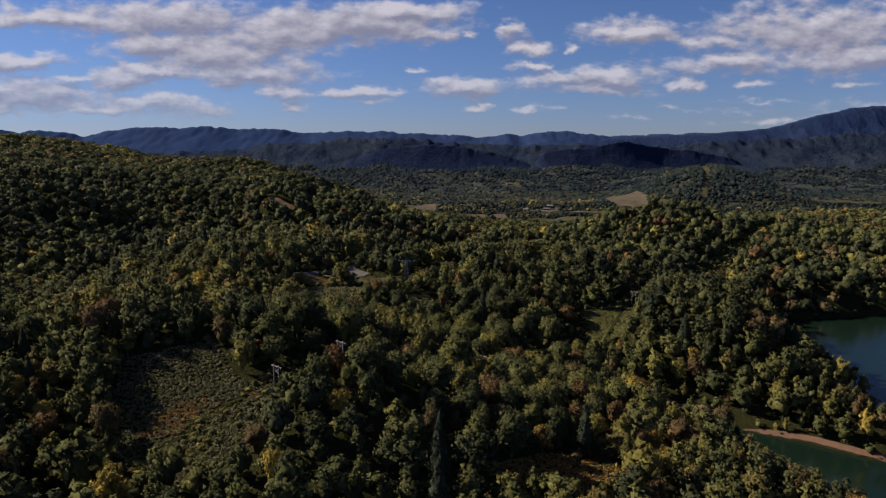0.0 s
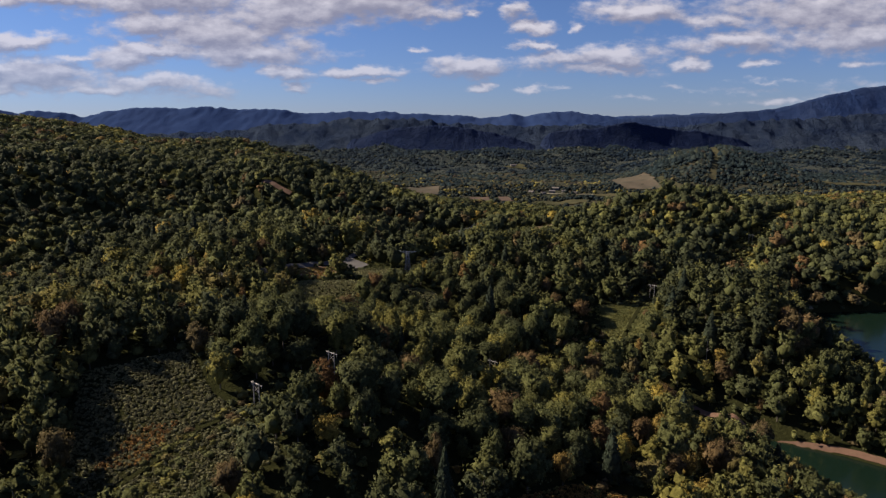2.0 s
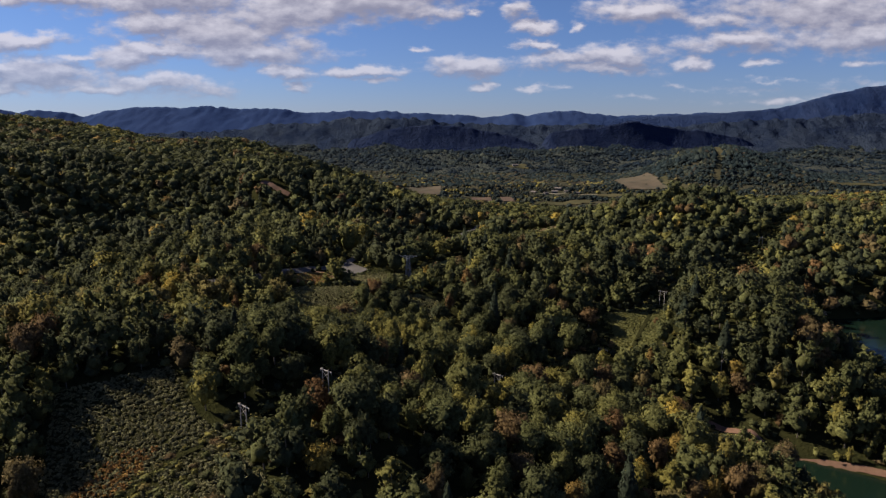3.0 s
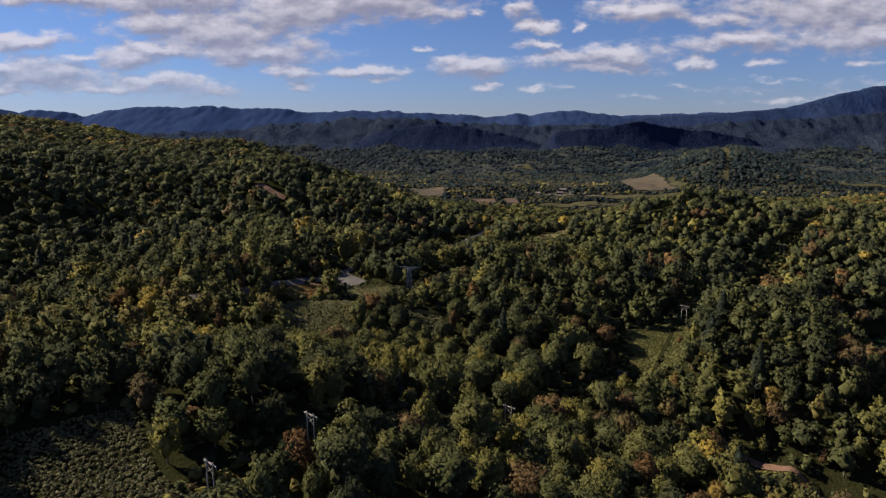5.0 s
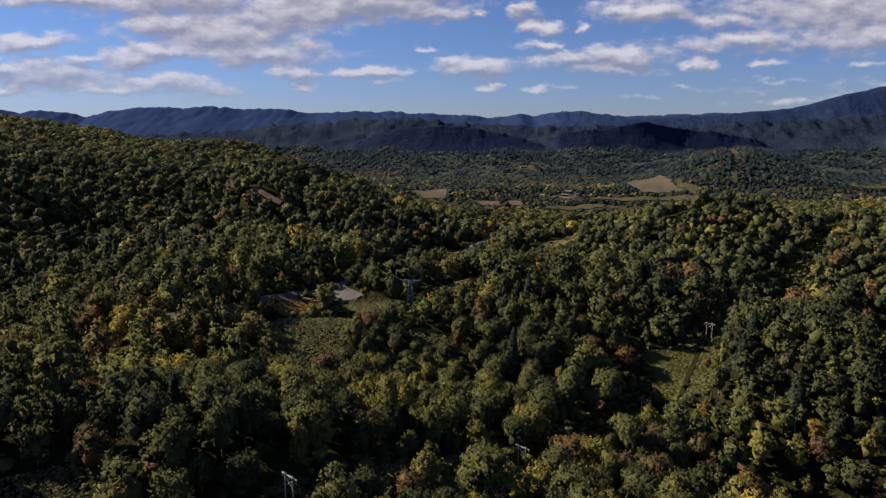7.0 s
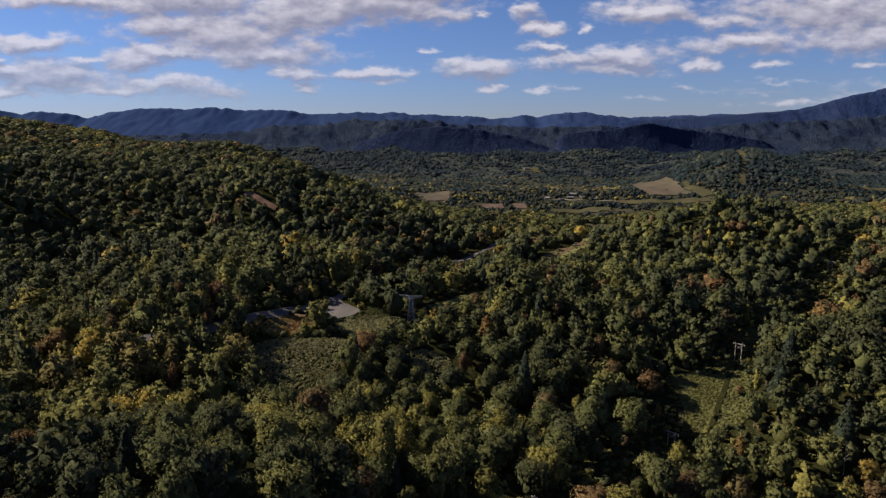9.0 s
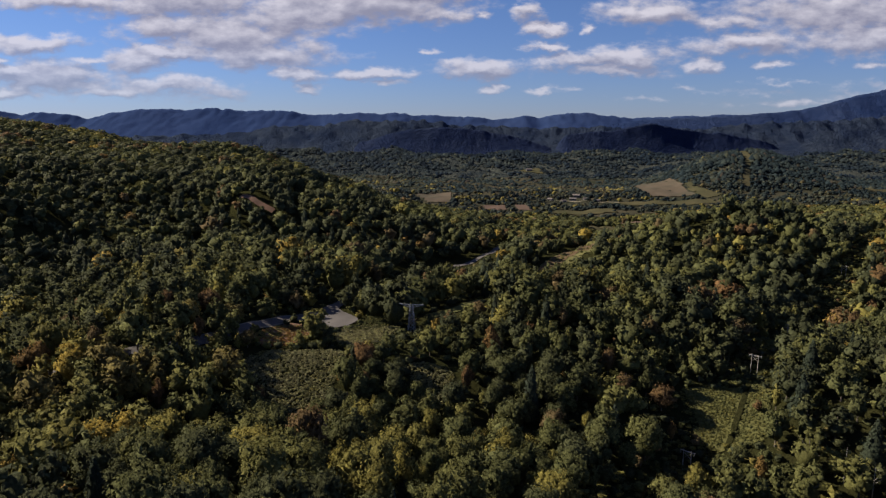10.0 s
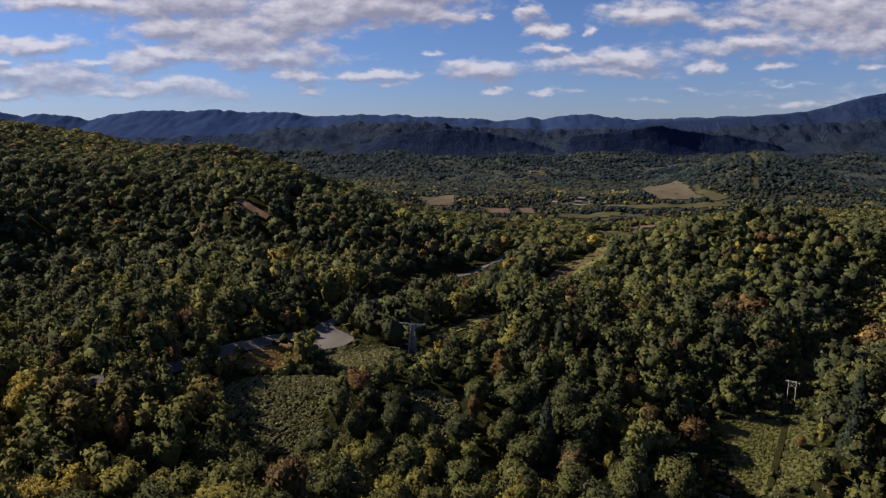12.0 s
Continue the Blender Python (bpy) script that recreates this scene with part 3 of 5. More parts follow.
def draped_shape(name, shape, mat, lift=0.25, step=3.0, ragged=1.0):
    """A sheet laid over the ground inside an outline."""
    lo, hi = shape.min(0) - step, shape.max(0) + step
    xs, ys = np.arange(lo[0], hi[0], step), np.arange(lo[1], hi[1], step)
    gx, gy = np.meshgrid(xs, ys)
    keep = outline_distance(gx, gy, shape) + waves(gx, gy, step * 6, 7) * step * ragged * 0.5 < 0
    gz = ground_height(gx, gy) + lift
    number = -np.ones(gx.shape, int)
    verts, faces = [], []
    for j in range(len(ys) - 1):
        for i in range(len(xs) - 1):
            if keep[j, i]:
                f = []
                for jj, ii in ((j, i), (j, i + 1), (j + 1, i + 1), (j + 1, i)):
                    if number[jj, ii] < 0:
                        number[jj, ii] = len(verts)
                        verts.append((gx[jj, ii], gy[jj, ii], gz[jj, ii]))
                    f.append(int(number[jj, ii]))
                faces.append(f)
    return mesh_object(name, verts, faces, mat)


tagged(draped_line("road", ROAD, 5.8, asphalt_mat, 0.45), "narrow grey asphalt road winding through the woods", "road", kind="structure")
tagged(draped_shape("pavement", LOT, asphalt_mat, 0.6, 0.6, 0.8), "widened grey asphalt turnout beside the road", "pavement", kind="structure")
tagged(draped_line("shore", [(118, 318), (136, 301), (150, 301), (166, 296), (182, 288), (206, 268), (222, 260)], 2.8, soil_mat, 0.4, 2.0), "bare reddish clay bank along the lake", "shore", kind="structure")
tagged(draped_line("shore", [(262, 505), (271, 514), (280, 517), (293, 519)], 3.2, shoulder_mat, 0.5, 2.0), "pale bare bank at the far arm of the lake", "shore", kind="structure")
tagged(draped_line("trail", BEACH, 3.6, soil_mat, 0.4, 2.0), "reddish dirt trail down to the lake", "trail", kind="structure")
tagged(draped_line("road_shoulder", ROAD[4:9], 8.0, shoulder_mat, 0.3), "pale gravel shoulder along the road", "shoulder", kind="structure")
tagged(draped_line("bare_slope", SCAR, 5.0, soil_mat, 0.4), "bare red earth scar on a wooded slope", "bare slope", kind="structure")
tagged(draped_line("grass_bank", BANK, 7.5, grass_mat, 0.4), "mown green bank beside the tower", "grass bank", kind="structure")
tagged(draped_line("cleared_strip", HILL_CUT, 18.0, meadow_mat, 0.8, 10.0), "pale cleared strip running up a wooded hill", "cleared strip", kind="structure")
tagged(draped_line("grass_strip", STRIP, 24.0, grass_mat, 0.4), "rough brown and green cleared strip through the trees", "cleared strip", kind="structure")
tagged(draped_line("dirt_track", [(64, 646), (77, 672), (95, 704), (119, 773), (147, 852)], 13.0, rust_mat, 0.7), "rusty bare track along the cleared strip", "track", kind="structure")
tagged(draped_line("lane", LANE, 6.0, shoulder_mat, 1.6, 10.0), "pale lane past the houses of the valley", "lane", kind="structure")
tagged(draped_shape("grass", LAWN, grass_mat, 0.3), "rough green grass beside the turnout", "grass", kind="structure")
tagged(draped_shape("bank_soil", RUST_BANK, soil_mat, 0.3), "rusty weed-covered road bank", "bank", kind="structure")
tagged(draped_shape("glade", GLADE, grass_mat, 0.3), "bright green overgrown glade under the poles", "glade", kind="structure")
tagged(draped_shape("verge", VERGE, grass_mat, 0.3), "sunny green verge along the powerline cut", "verge", kind="structure")
tagged(draped_line("path", TRACK, 1.8, floor_mat, 0.5, 2.0), "narrow dark path through the weeds of the slope", "path", kind="structure")
# flat dark ribbon stands in for the shade inside the trench
tagged(draped_line("ditch", DITCH, 2.2, floor_mat, 0.5, 2.0), "narrow ditch through the glade, a dark strip for its shade", "track", kind="structure")
for kind, shape, mat in FIELDS:
    tagged(draped_shape(kind, shape, mat, 1.8, 8.0, 0.6), {"dry_field": "tan mown field in the valley", "bare_field": "reddish bare ploughed field in the valley", "meadow": "pale green and brown meadow in the valley"}[kind], "field", kind="structure")

# ---- foliage shapes ----
PHI = (1 + 5 ** 0.5) / 2
ICO_V = np.array([(-1, PHI, 0), (1, PHI, 0), (-1, -PHI, 0), (1, -PHI, 0), (0, -1, PHI), (0, 1, PHI), (0, -1, -PHI), (0, 1, -PHI), (PHI, 0, -1), (PHI, 0, 1), (-PHI, 0, -1), (-PHI, 0, 1)]) / math.hypot(1, PHI)
ICO_F = np.array(
    [0, 11, 5, 0, 5, 1, 0, 1, 7, 0, 7, 10, 0, 10, 11, 1, 5, 9, 5, 11, 4, 11, 10, 2, 10, 7, 6, 7, 1, 8, 3, 9, 4, 3, 4, 2, 3, 2, 6, 3, 6, 8, 3, 8, 9, 4, 9, 5, 2, 4, 11, 6, 2, 10, 8, 6, 7, 9, 8, 1]).reshape(-1, 3)


OCTA_V = np.array([(1, 0, 0), (-1, 0, 0), (0, 1, 0), (0, -1, 0), (0, 0, 1), (0, 0, -1)], float)
OCTA_F = np.array([0, 2, 4, 2, 1, 4, 1, 3, 4, 3, 0, 4, 2, 0, 5, 1, 2, 5, 3, 1, 5, 0, 3, 5]).reshape(-1, 3)


class Shape:
    """Vertices, three- and four-sided faces."""

    def __init__(self):
        self.v, self.t, self.q, self.n, self.bent = [], [], [], 0, []

    def lump(self, centre, radii, rng, rough=0.15):
        spin = Matrix.Rotation(rng.uniform(0, 6.28), 3, "Z") @ Matrix.Rotation(rng.uniform(0, 6.28), 3, "X")
        v = ICO_V @ np.array(spin) * (1 + rng.uniform(-rough, rough, (12, 1))) * np.array(radii) + np.array(centre)
        self.v.append(v)
        self.bent.append((v - np.array(centre)) * 0.5 + (v - (0, 0, 0.3)) * 0.5)
        self.t.append(ICO_F + self.n)
        self.n += 12

    def tuft(self, centre, radii, rng, rough=0.3):
        """A small clump of foliage of eight faces."""
        spin = Matrix.Rotation(rng.uniform(0, 6.28), 3, "Z") @ Matrix.Rotation(rng.uniform(0, 6.28), 3, "X")
        v = OCTA_V @ np.array(spin) * (1 + rng.uniform(-rough, rough, (6, 1))) * np.array(radii) + np.array(centre)
        self.v.append(v)
        self.bent.append((v - np.array(centre)) / max(radii) * 0.5 + (v - (0, 0, 0.3)) * 0.9)
        self.t.append(OCTA_F + self.n)
        self.n += 6

    def leaves(self, at, normals, size, rng):
        """Clumps of leaves: one small ragged blade for each place."""
        k = len(at)
        a = np.cross(normals, rng.normal(size=(k, 3)))
        a /= np.linalg.norm(a, axis=1, keepdims=True) + 1e-9
        b = np.cross(normals, a)
        s = size * rng.uniform(0.6, 1.3, (k, 1))
        skew = rng.uniform(-0.5, 0.5, (k, 1))
        corners = [at + (a + b * skew) * s * rng.uniform(0.7, 1.2, (k, 1)), at + (b - a * 0.5) * s * rng.uniform(0.6, 1.1, (k, 1)), at - (b + a * 0.5) * s * rng.uniform(0.6, 1.1, (k, 1))]
        self.v.append(np.stack(corners, 1).reshape(-1, 3))
        outward = at - (0, 0, 0.25)
        outward = outward / (np.linalg.norm(outward, axis=1, keepdims=True) + 1e-6)
        flip = np.where((normals * outward).sum(1, keepdims=True) < 0, -1.0, 1.0)
        self.bent.append(np.repeat(normals * flip * 0.5 + outward * 0.7, 3, 0))
        self.t.append(np.arange(3 * k).reshape(-1, 3) + self.n)
        self.n += 3 * k

    def tube(self, a, b, ra, rb, sides=5):
        a, b = np.array(a, float), np.array(b, float)
        d = (b - a) / np.linalg.norm(b - a)
        u = np.cross(d, (0.3, 0.9, 0.1))
        u /= np.linalg.norm(u)
        w = np.cross(d, u)
        ang = np.arange(sides) * 2 * math.pi / sides
        circle = np.outer(np.cos(ang), u) + np.outer(np.sin(ang), w)
        self.v.append(np.vstack([a + circle * ra, b + circle * rb]))
        self.bent.append(np.vstack([circle, circle]))
        i = np.arange(sides)
        j = (i + 1) % sides
        self.q.append(np.stack([i, j, j + sides, i + sides], 1) + self.n)
        self.n += 2 * sides

    def done(self):
        self.V, self.N = np.vstack(self.v), np.vstack(self.bent)
        self.N = self.N / (np.linalg.norm(self.N, axis=1, keepdims=True) + 1e-9)
        self.T = np.vstack(self.t) if self.t else np.zeros((0, 3), int)
        self.Q = np.vstack(self.q) if self.q else np.zeros((0, 4), int)
        return self


def sphere_points(rng, k):
    d = rng.normal(size=(k, 3))
    return d / np.linalg.norm(d, axis=1, keepdims=True)


def round_crown(seed, lobes, tufts, cards, blade, slim=1.0):
    """A broad crown one unit wide and one high: bulging boughs, set all over with tufts of foliage and loose leaf clumps."""
    rng, s = np.random.RandomState(seed), Shape()
    centres, sizes = [], []
    lean = rng.uniform(-0.05, 0.05, 2)
    for k in range(lobes):
        t = (k + 0.5) / lobes
        up = 1 - t * 1.3
        a = k * 2.4 + rng.uniform(-0.7, 0.7)
        side = math.sqrt(max(0.0, 1 - up * up)) * rng.uniform(0.6, 1.15)
        r = rng.uniform(0.17, 0.28) * (1.2 if lobes < 5 else 1.0)
        c = np.array((math.cos(a) * side * 0.30 * slim + lean[0] * (1 + up), math.sin(a) * side * 0.30 * slim + lean[1] * (1 + up), 0.46 + up * 0.29 + rng.uniform(-0.07, 0.07)))
        if lobes == 1:
            c, r = np.array((0.0, 0.0, 0.42)), 0.46
        centres.append(c)
        sizes.append(r)
        core = 0.82 if not tufts else 0.56 if cards > 500 else 0.62 if cards > 100 else 0.76
        s.lump(c, (r * core, r * core, r * core * 0.9), rng, 0.38)
    if lobes > 1:
        s.lump((0, 0, 0.36), (0.24 * slim, 0.24 * slim, 0.26), rng, 0.25)
    weight = np.array(sizes) ** 2

    def on_boughs(k):
        which = rng.choice(lobes, k, p=weight / weight.sum())
        d = sphere_points(rng, k)
        d[:, 2] = np.where(d[:, 2] < -0.35, -d[:, 2], d[:, 2])
        return d, np.array(centres)[which], np.array(sizes)[which][:, None]

    if tufts:
        d, c, r = on_boughs(tufts)
        at = c + d * (1, 1, 0.9) * r * rng.uniform(0.70, 1.0, (tufts, 1))
        size = r[:, 0] * rng.uniform(0.24, 0.44, tufts) * (1.3 if tufts < 12 else 1.0)
        for p_, b_ in zip(at, size):
            s.tuft(p_, (b_, b_, b_ * rng.uniform(0.65, 0.95)), rng)
        centres, sizes = list(centres) + list(at), list(sizes) + list(size * 1.25)
        weight = np.array(sizes) ** 2
        lobes = len(sizes)
    if cards:
        d, c, r = on_boughs(cards)
        n = d + (0, 0, 0.3) + rng.normal(size=(cards, 3)) * 0.5
        n /= np.linalg.norm(n, axis=1, keepdims=True)
        s.leaves(c + d * (1, 1, 0.9) * r * (0.80 + 0.45 * rng.uniform(0, 1, (cards, 1)) ** 1.3), n, blade, rng)
    return s.done()


def pointed_crown(seed, tiers, cards, blade):
    """A conifer's crown, one unit wide and one high: drooping tiers round a stem."""
    rng, s = np.random.RandomState(seed), Shape()
    for k in range(tiers):
        t = k / max(1, tiers - 1)
        r = 0.40 * (1 - t) ** 0.85 + 0.05
        s.lump((rng.uniform(-0.03, 0.03), rng.uniform(-0.03, 0.03), 0.12 + t * 0.80), (r, r, 0.6 / tiers + 0.05), rng, 0.25)
    if cards:
        t = rng.uniform(0, 1, cards) ** 1.4
        a = rng.uniform(0, 6.28, cards)
        r = (0.47 * (1 - t) ** 0.85 + 0.04) * rng.uniform(0.6, 1.1, cards)
        at = np.stack([np.cos(a) * r, np.sin(a) * r, 0.06 + t * 0.93], 1)
        n = np.stack([np.cos(a) * 0.6, np.sin(a) * 0.6, np.full(cards, 0.8)], 1) + rng.normal(size=(cards, 3)) * 0.35
        n /= np.linalg.norm(n, axis=1, keepdims=True)
        s.leaves(at, n, blade, rng)
    return s.done()


def woody_stem(seed, limbs=5):
    """Trunk and limbs for a tree one unit high and one unit wide."""
    rng, s = np.random.RandomState(seed), Shape()
    s.tube((0, 0, -0.06), (0.01, 0, 0.35), 0.026, 0.020, 6)
    s.tube((0.01, 0, 0.35), (0.0, 0.01, 0.75), 0.020, 0.008, 5)
    for k in range(limbs):
        a = k * 2.4 + rng.uniform(-0.4, 0.4)
        z = 0.26 + 0.06 * k
        s.tube((0, 0, z), (math.cos(a) * 0.27, math.sin(a) * 0.27, z + 0.22), 0.012, 0.004, 4)
    return s.done()


def fill_mesh(name, V, T, Q, mat, tint=None, N=None):
    me = bpy.data.meshes.new(name)
    me.vertices.add(len(V))
    me.vertices.foreach_set("co", np.ascontiguousarray(V, np.float32).ravel())
    loops = np.concatenate([T.ravel(), Q.ravel()]).astype(np.int32)
    me.loops.add(len(loops))
    me.loops.foreach_set("vertex_index", loops)
    me.polygons.add(len(T) + len(Q))
    starts = np.concatenate([np.arange(len(T)) * 3, len(T) * 3 + np.arange(len(Q)) * 4]).astype(np.int32)
    me.polygons.foreach_set("loop_start", starts)
    me.update(calc_edges=True)
    me.polygons.foreach_set("use_smooth", np.ones(len(T) + len(Q), bool))
    if tint is not None:
        layer = me.attributes.new("tint", "FLOAT", "POINT")
        layer.data.foreach_set("value", np.broadcast_to(np.asarray(tint, np.float32), (len(V),)).copy())
    me.materials.append(mat)
    me.validate()
    if N is not None and len(N) == len(me.vertices):
        me.normals_split_custom_set_from_vertices(N)
    return me


class Mass:
    """Many alike plants gathered into one mesh."""

    def __init__(self):
        self.V, self.T, self.Q, self.N, self.tint, self.n = [], [], [], [], [], 0

    def plant(self, shape, at, wide, high, turn, tint):
        k, m = len(at), len(shape.V)
        if not k:
            return
        c, s = np.cos(turn)[:, None], np.sin(turn)[:, None]
        x, y, z = shape.V[:, 0][None], shape.V[:, 1][None], shape.V[:, 2][None]
        w = wide[:, None]
        V = np.stack([(x * c - y * s) * w + at[:, 0:1], (x * s + y * c) * w + at[:, 1:2], z * high[:, None] + at[:, 2:3]], -1).reshape(-1, 3)
        step = self.n + np.arange(k)[:, None, None] * m
        nx, ny, nz = shape.N[:, 0][None], shape.N[:, 1][None], np.broadcast_to(shape.N[:, 2][None], (k, m))
        self.N.append(np.stack([nx * c - ny * s, nx * s + ny * c, nz], -1).reshape(-1, 3))
        self.V.append(V)
        self.T.append((shape.T[None] + step).reshape(-1, 3))
        self.Q.append((shape.Q[None] + step).reshape(-1, 4))
        self.tint.append(np.repeat(tint, m))
        self.n += k * m

    def finish(self, name, mat, label, category):
        me = fill_mesh(name, np.vstack(self.V), np.vstack(self.T), np.vstack(self.Q), mat, np.concatenate(self.tint), np.vstack(self.N))
        return tagged(new(name, me), label, category, kind="stuff")


# ---- the woods ----
rng = np.random.RandomState(11)


def scatter(x0, x1, y0, y1, gap, wedge=True):
    """Jittered places for plants, in the widening country ahead."""
    gx, gy = np.meshgrid(np.arange(x0, x1, gap), np.arange(y0, y1, gap * 0.9))
    gx = gx + (np.arange(gx.shape[0]) % 2)[:, None] * gap * 0.5
    x = (gx + rng.uniform(-0.42, 0.42, gx.shape) * gap).ravel()
    y = (gy + rng.uniform(-0.42, 0.42, gx.shape) * gap).ravel()
    keep = np.abs(x) < 0.74 * (y + 60) + 40 if wedge else np.ones(len(x), bool)
    return x[keep], y[keep]


def stand(x0, x1, y0, y1, scale=1.0, fill=1.0):
    """Trees of mixed width that crowd each other as in a grown wood: big ones first, small ones in the gaps. Gives x, y, width."""
    n = int((x1 - x0) * (y1 - y0) / (24.0 * scale * scale))
    x, y = rng.uniform(x0, x1, n), rng.uniform(y0, y1, n)
    keep = (np.abs(x) < 0.675 * (y + 30) + 22) & ~open_ground(x, y)
    x, y = x[keep], y[keep]
    kind = rng.uniform(size=len(x)) + 0.18 * waves(x, y, 130, 81)
    w = np.where(kind > 0.86, rng.uniform(11.0, 15.5, len(x)), np.where(kind > 0.42, rng.uniform(7.5, 11.0, len(x)), rng.uniform(4.0, 7.5, len(x)))) * scale
    big_first = np.argsort(-w)
    x, y, w = x[big_first], y[big_first], w[big_first]
    cell = 15.5 * scale
    hashed, taken = {}, []
    for i, (a, b, c) in enumerate(zip(x.tolist(), y.tolist(), w.tolist())):
        gx, gy = int(a // cell), int(b // cell)
        fits = True
        for u in (gx - 1, gx, gx + 1):
            for v in (gy - 1, gy, gy + 1):
                for (p, q, r) in hashed.get((u, v), ()):
                    d = 0.355 * fill * (c + r)
                    if (a - p) * (a - p) + (b - q) * (b - q) < d * d:
                        fits = False
                        break
                if not fits:
                    break
            if not fits:
                break
        if fits:
            hashed.setdefault((gx, gy), []).append((a, b, c))
            taken.append(i)
    return x[taken], y[taken], w[taken]


def near(x, y, cx, cy, r):
    return np.exp(-((x - cx) ** 2 + (y - cy) ** 2) / (2 * r * r))


def tints(x, y):
    """Autumn colour by place: mostly green, warmer along the crest and by the lake, tinted darker for shade on the big
    hill.
    """
    t = 0.36 + 0.12 * waves(x, y, 120, 31) + 0.10 * waves(x, y, 42, 32) + rng.normal(size=len(x)) * 0.15
    t += 0.22 * near(x, y, 85, 212, 38) + 0.12 * near(x, y, -20, 310, 45) + 0.14 * near(x, y, -90, 320, 40) + 0.16 * near(x, y, -150, 355, 25) + 0.14 * near(x, y, -130, 490, 60) - 0.13 * near(x, y, 340, 650, 200)
    # darker tints imitate shade on the big hill and cloud shade near (-110, 250)
    t -= 0.23 * near(x, y, -350, 800, 230) + 0.08 * near(x, y, -110, 250, 40) + 0.10 * near(x, y, 190, 440, 45)
    t = np.clip(t, 0.14, 0.71)
    lucky = rng.uniform(size=len(x))
    warm = 0.07 - 0.06 * near(x, y, -350, 760, 210) + 0.12 * near(x, y, 84, 300, 34) + 0.08 * near(x, y, 20, 190, 40) + 0.03 * near(x, y, 230, 580, 60)
    t = np.where(lucky < warm, 0.75 + 0.15 * rng.uniform(0, 1, len(x)) ** 2, t)
    t = np.where(lucky > 0.991, rng.uniform(0.93, 1.0, len(x)), t)
    t = np.where((lucky > 0.925) & (lucky < 0.955), rng.uniform(0.0, 0.06, len(x)), t)
    return t


def heights(w, t):
    """Width and height of each tree from its crown's width."""
    high = (4.6 + 0.84 * w + rng.uniform(-1.2, 1.4, len(w))) * rng.uniform(0.85, 1.2, len(w))
    conifer = t < 0.08
    return np.where(conifer, w * 0.62, w), np.where(conifer, high * 1.15, high)


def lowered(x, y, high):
    """Height of the trees, cut low where they would hide clearings, roads and the cut from the camera."""
    here = ground_height(x, y)
    slope = SUN_TO.z / math.hypot(SUN_TO.x, SUN_TO.y)
    # lower on the western side so that sun reaches the clearings
    for s in (5, 10, 16, 22, 28):
        tx, ty = x + 0.92 * s, y - 0.386 * s
        room = np.maximum(3.0, (s + 8) * slope * 0.95 + ground_height(tx, ty) - here)
        for shape in (VINES, VINES_SMALL, GLADE, LOT, VERGE, RUST_BANK, TRAIL_GRASS):
            high = np.where(outline_distance(tx, ty, shape) < 0, np.minimum(high, room), high)
        high = np.where(line_distance(tx, ty, BANK) < 4, np.minimum(high, room), high)
    # sight lines from the camera late on its path
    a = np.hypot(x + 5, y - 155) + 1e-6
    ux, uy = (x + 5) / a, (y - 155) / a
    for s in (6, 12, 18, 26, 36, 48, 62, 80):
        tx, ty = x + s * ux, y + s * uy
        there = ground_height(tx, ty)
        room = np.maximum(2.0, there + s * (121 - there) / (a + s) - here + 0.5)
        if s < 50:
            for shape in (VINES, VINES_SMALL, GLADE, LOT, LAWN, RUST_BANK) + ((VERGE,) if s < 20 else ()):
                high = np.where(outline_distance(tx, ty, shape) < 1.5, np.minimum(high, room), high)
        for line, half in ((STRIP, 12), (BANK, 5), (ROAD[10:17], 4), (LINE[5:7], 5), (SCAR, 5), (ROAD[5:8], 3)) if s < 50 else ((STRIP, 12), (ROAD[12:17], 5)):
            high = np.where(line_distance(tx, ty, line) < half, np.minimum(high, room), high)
    # kept low on the camera's sight lines to the two open fields at the end of the woods
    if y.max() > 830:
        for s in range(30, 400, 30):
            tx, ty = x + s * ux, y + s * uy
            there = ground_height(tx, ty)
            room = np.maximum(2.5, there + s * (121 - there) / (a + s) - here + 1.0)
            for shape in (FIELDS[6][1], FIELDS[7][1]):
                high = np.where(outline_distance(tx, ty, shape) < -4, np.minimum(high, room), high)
    # kept low before the pylon so that the camera sees it
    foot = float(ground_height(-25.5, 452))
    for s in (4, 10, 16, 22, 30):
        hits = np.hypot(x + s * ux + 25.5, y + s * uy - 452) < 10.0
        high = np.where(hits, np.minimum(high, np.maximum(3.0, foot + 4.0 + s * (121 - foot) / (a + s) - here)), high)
    # kept low before the poles of the line, on sight lines from mid-path
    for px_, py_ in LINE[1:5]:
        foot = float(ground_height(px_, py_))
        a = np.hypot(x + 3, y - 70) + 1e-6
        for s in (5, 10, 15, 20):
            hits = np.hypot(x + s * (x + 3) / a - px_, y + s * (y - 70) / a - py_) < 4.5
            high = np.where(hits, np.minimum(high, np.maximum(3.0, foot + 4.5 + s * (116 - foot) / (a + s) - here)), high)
    # shorter trees along the far arm of the lake, to open the camera's view of it
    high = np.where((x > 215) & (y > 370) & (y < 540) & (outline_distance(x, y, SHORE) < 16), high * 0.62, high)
    # kept low where they would hide the lake, the glade and the trail from the path's start
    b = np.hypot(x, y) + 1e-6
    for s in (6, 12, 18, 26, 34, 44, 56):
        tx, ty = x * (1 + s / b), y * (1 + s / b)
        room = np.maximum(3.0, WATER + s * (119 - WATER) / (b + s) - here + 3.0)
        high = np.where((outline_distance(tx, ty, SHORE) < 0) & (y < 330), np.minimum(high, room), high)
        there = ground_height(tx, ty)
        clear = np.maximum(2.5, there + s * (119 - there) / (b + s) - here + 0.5)
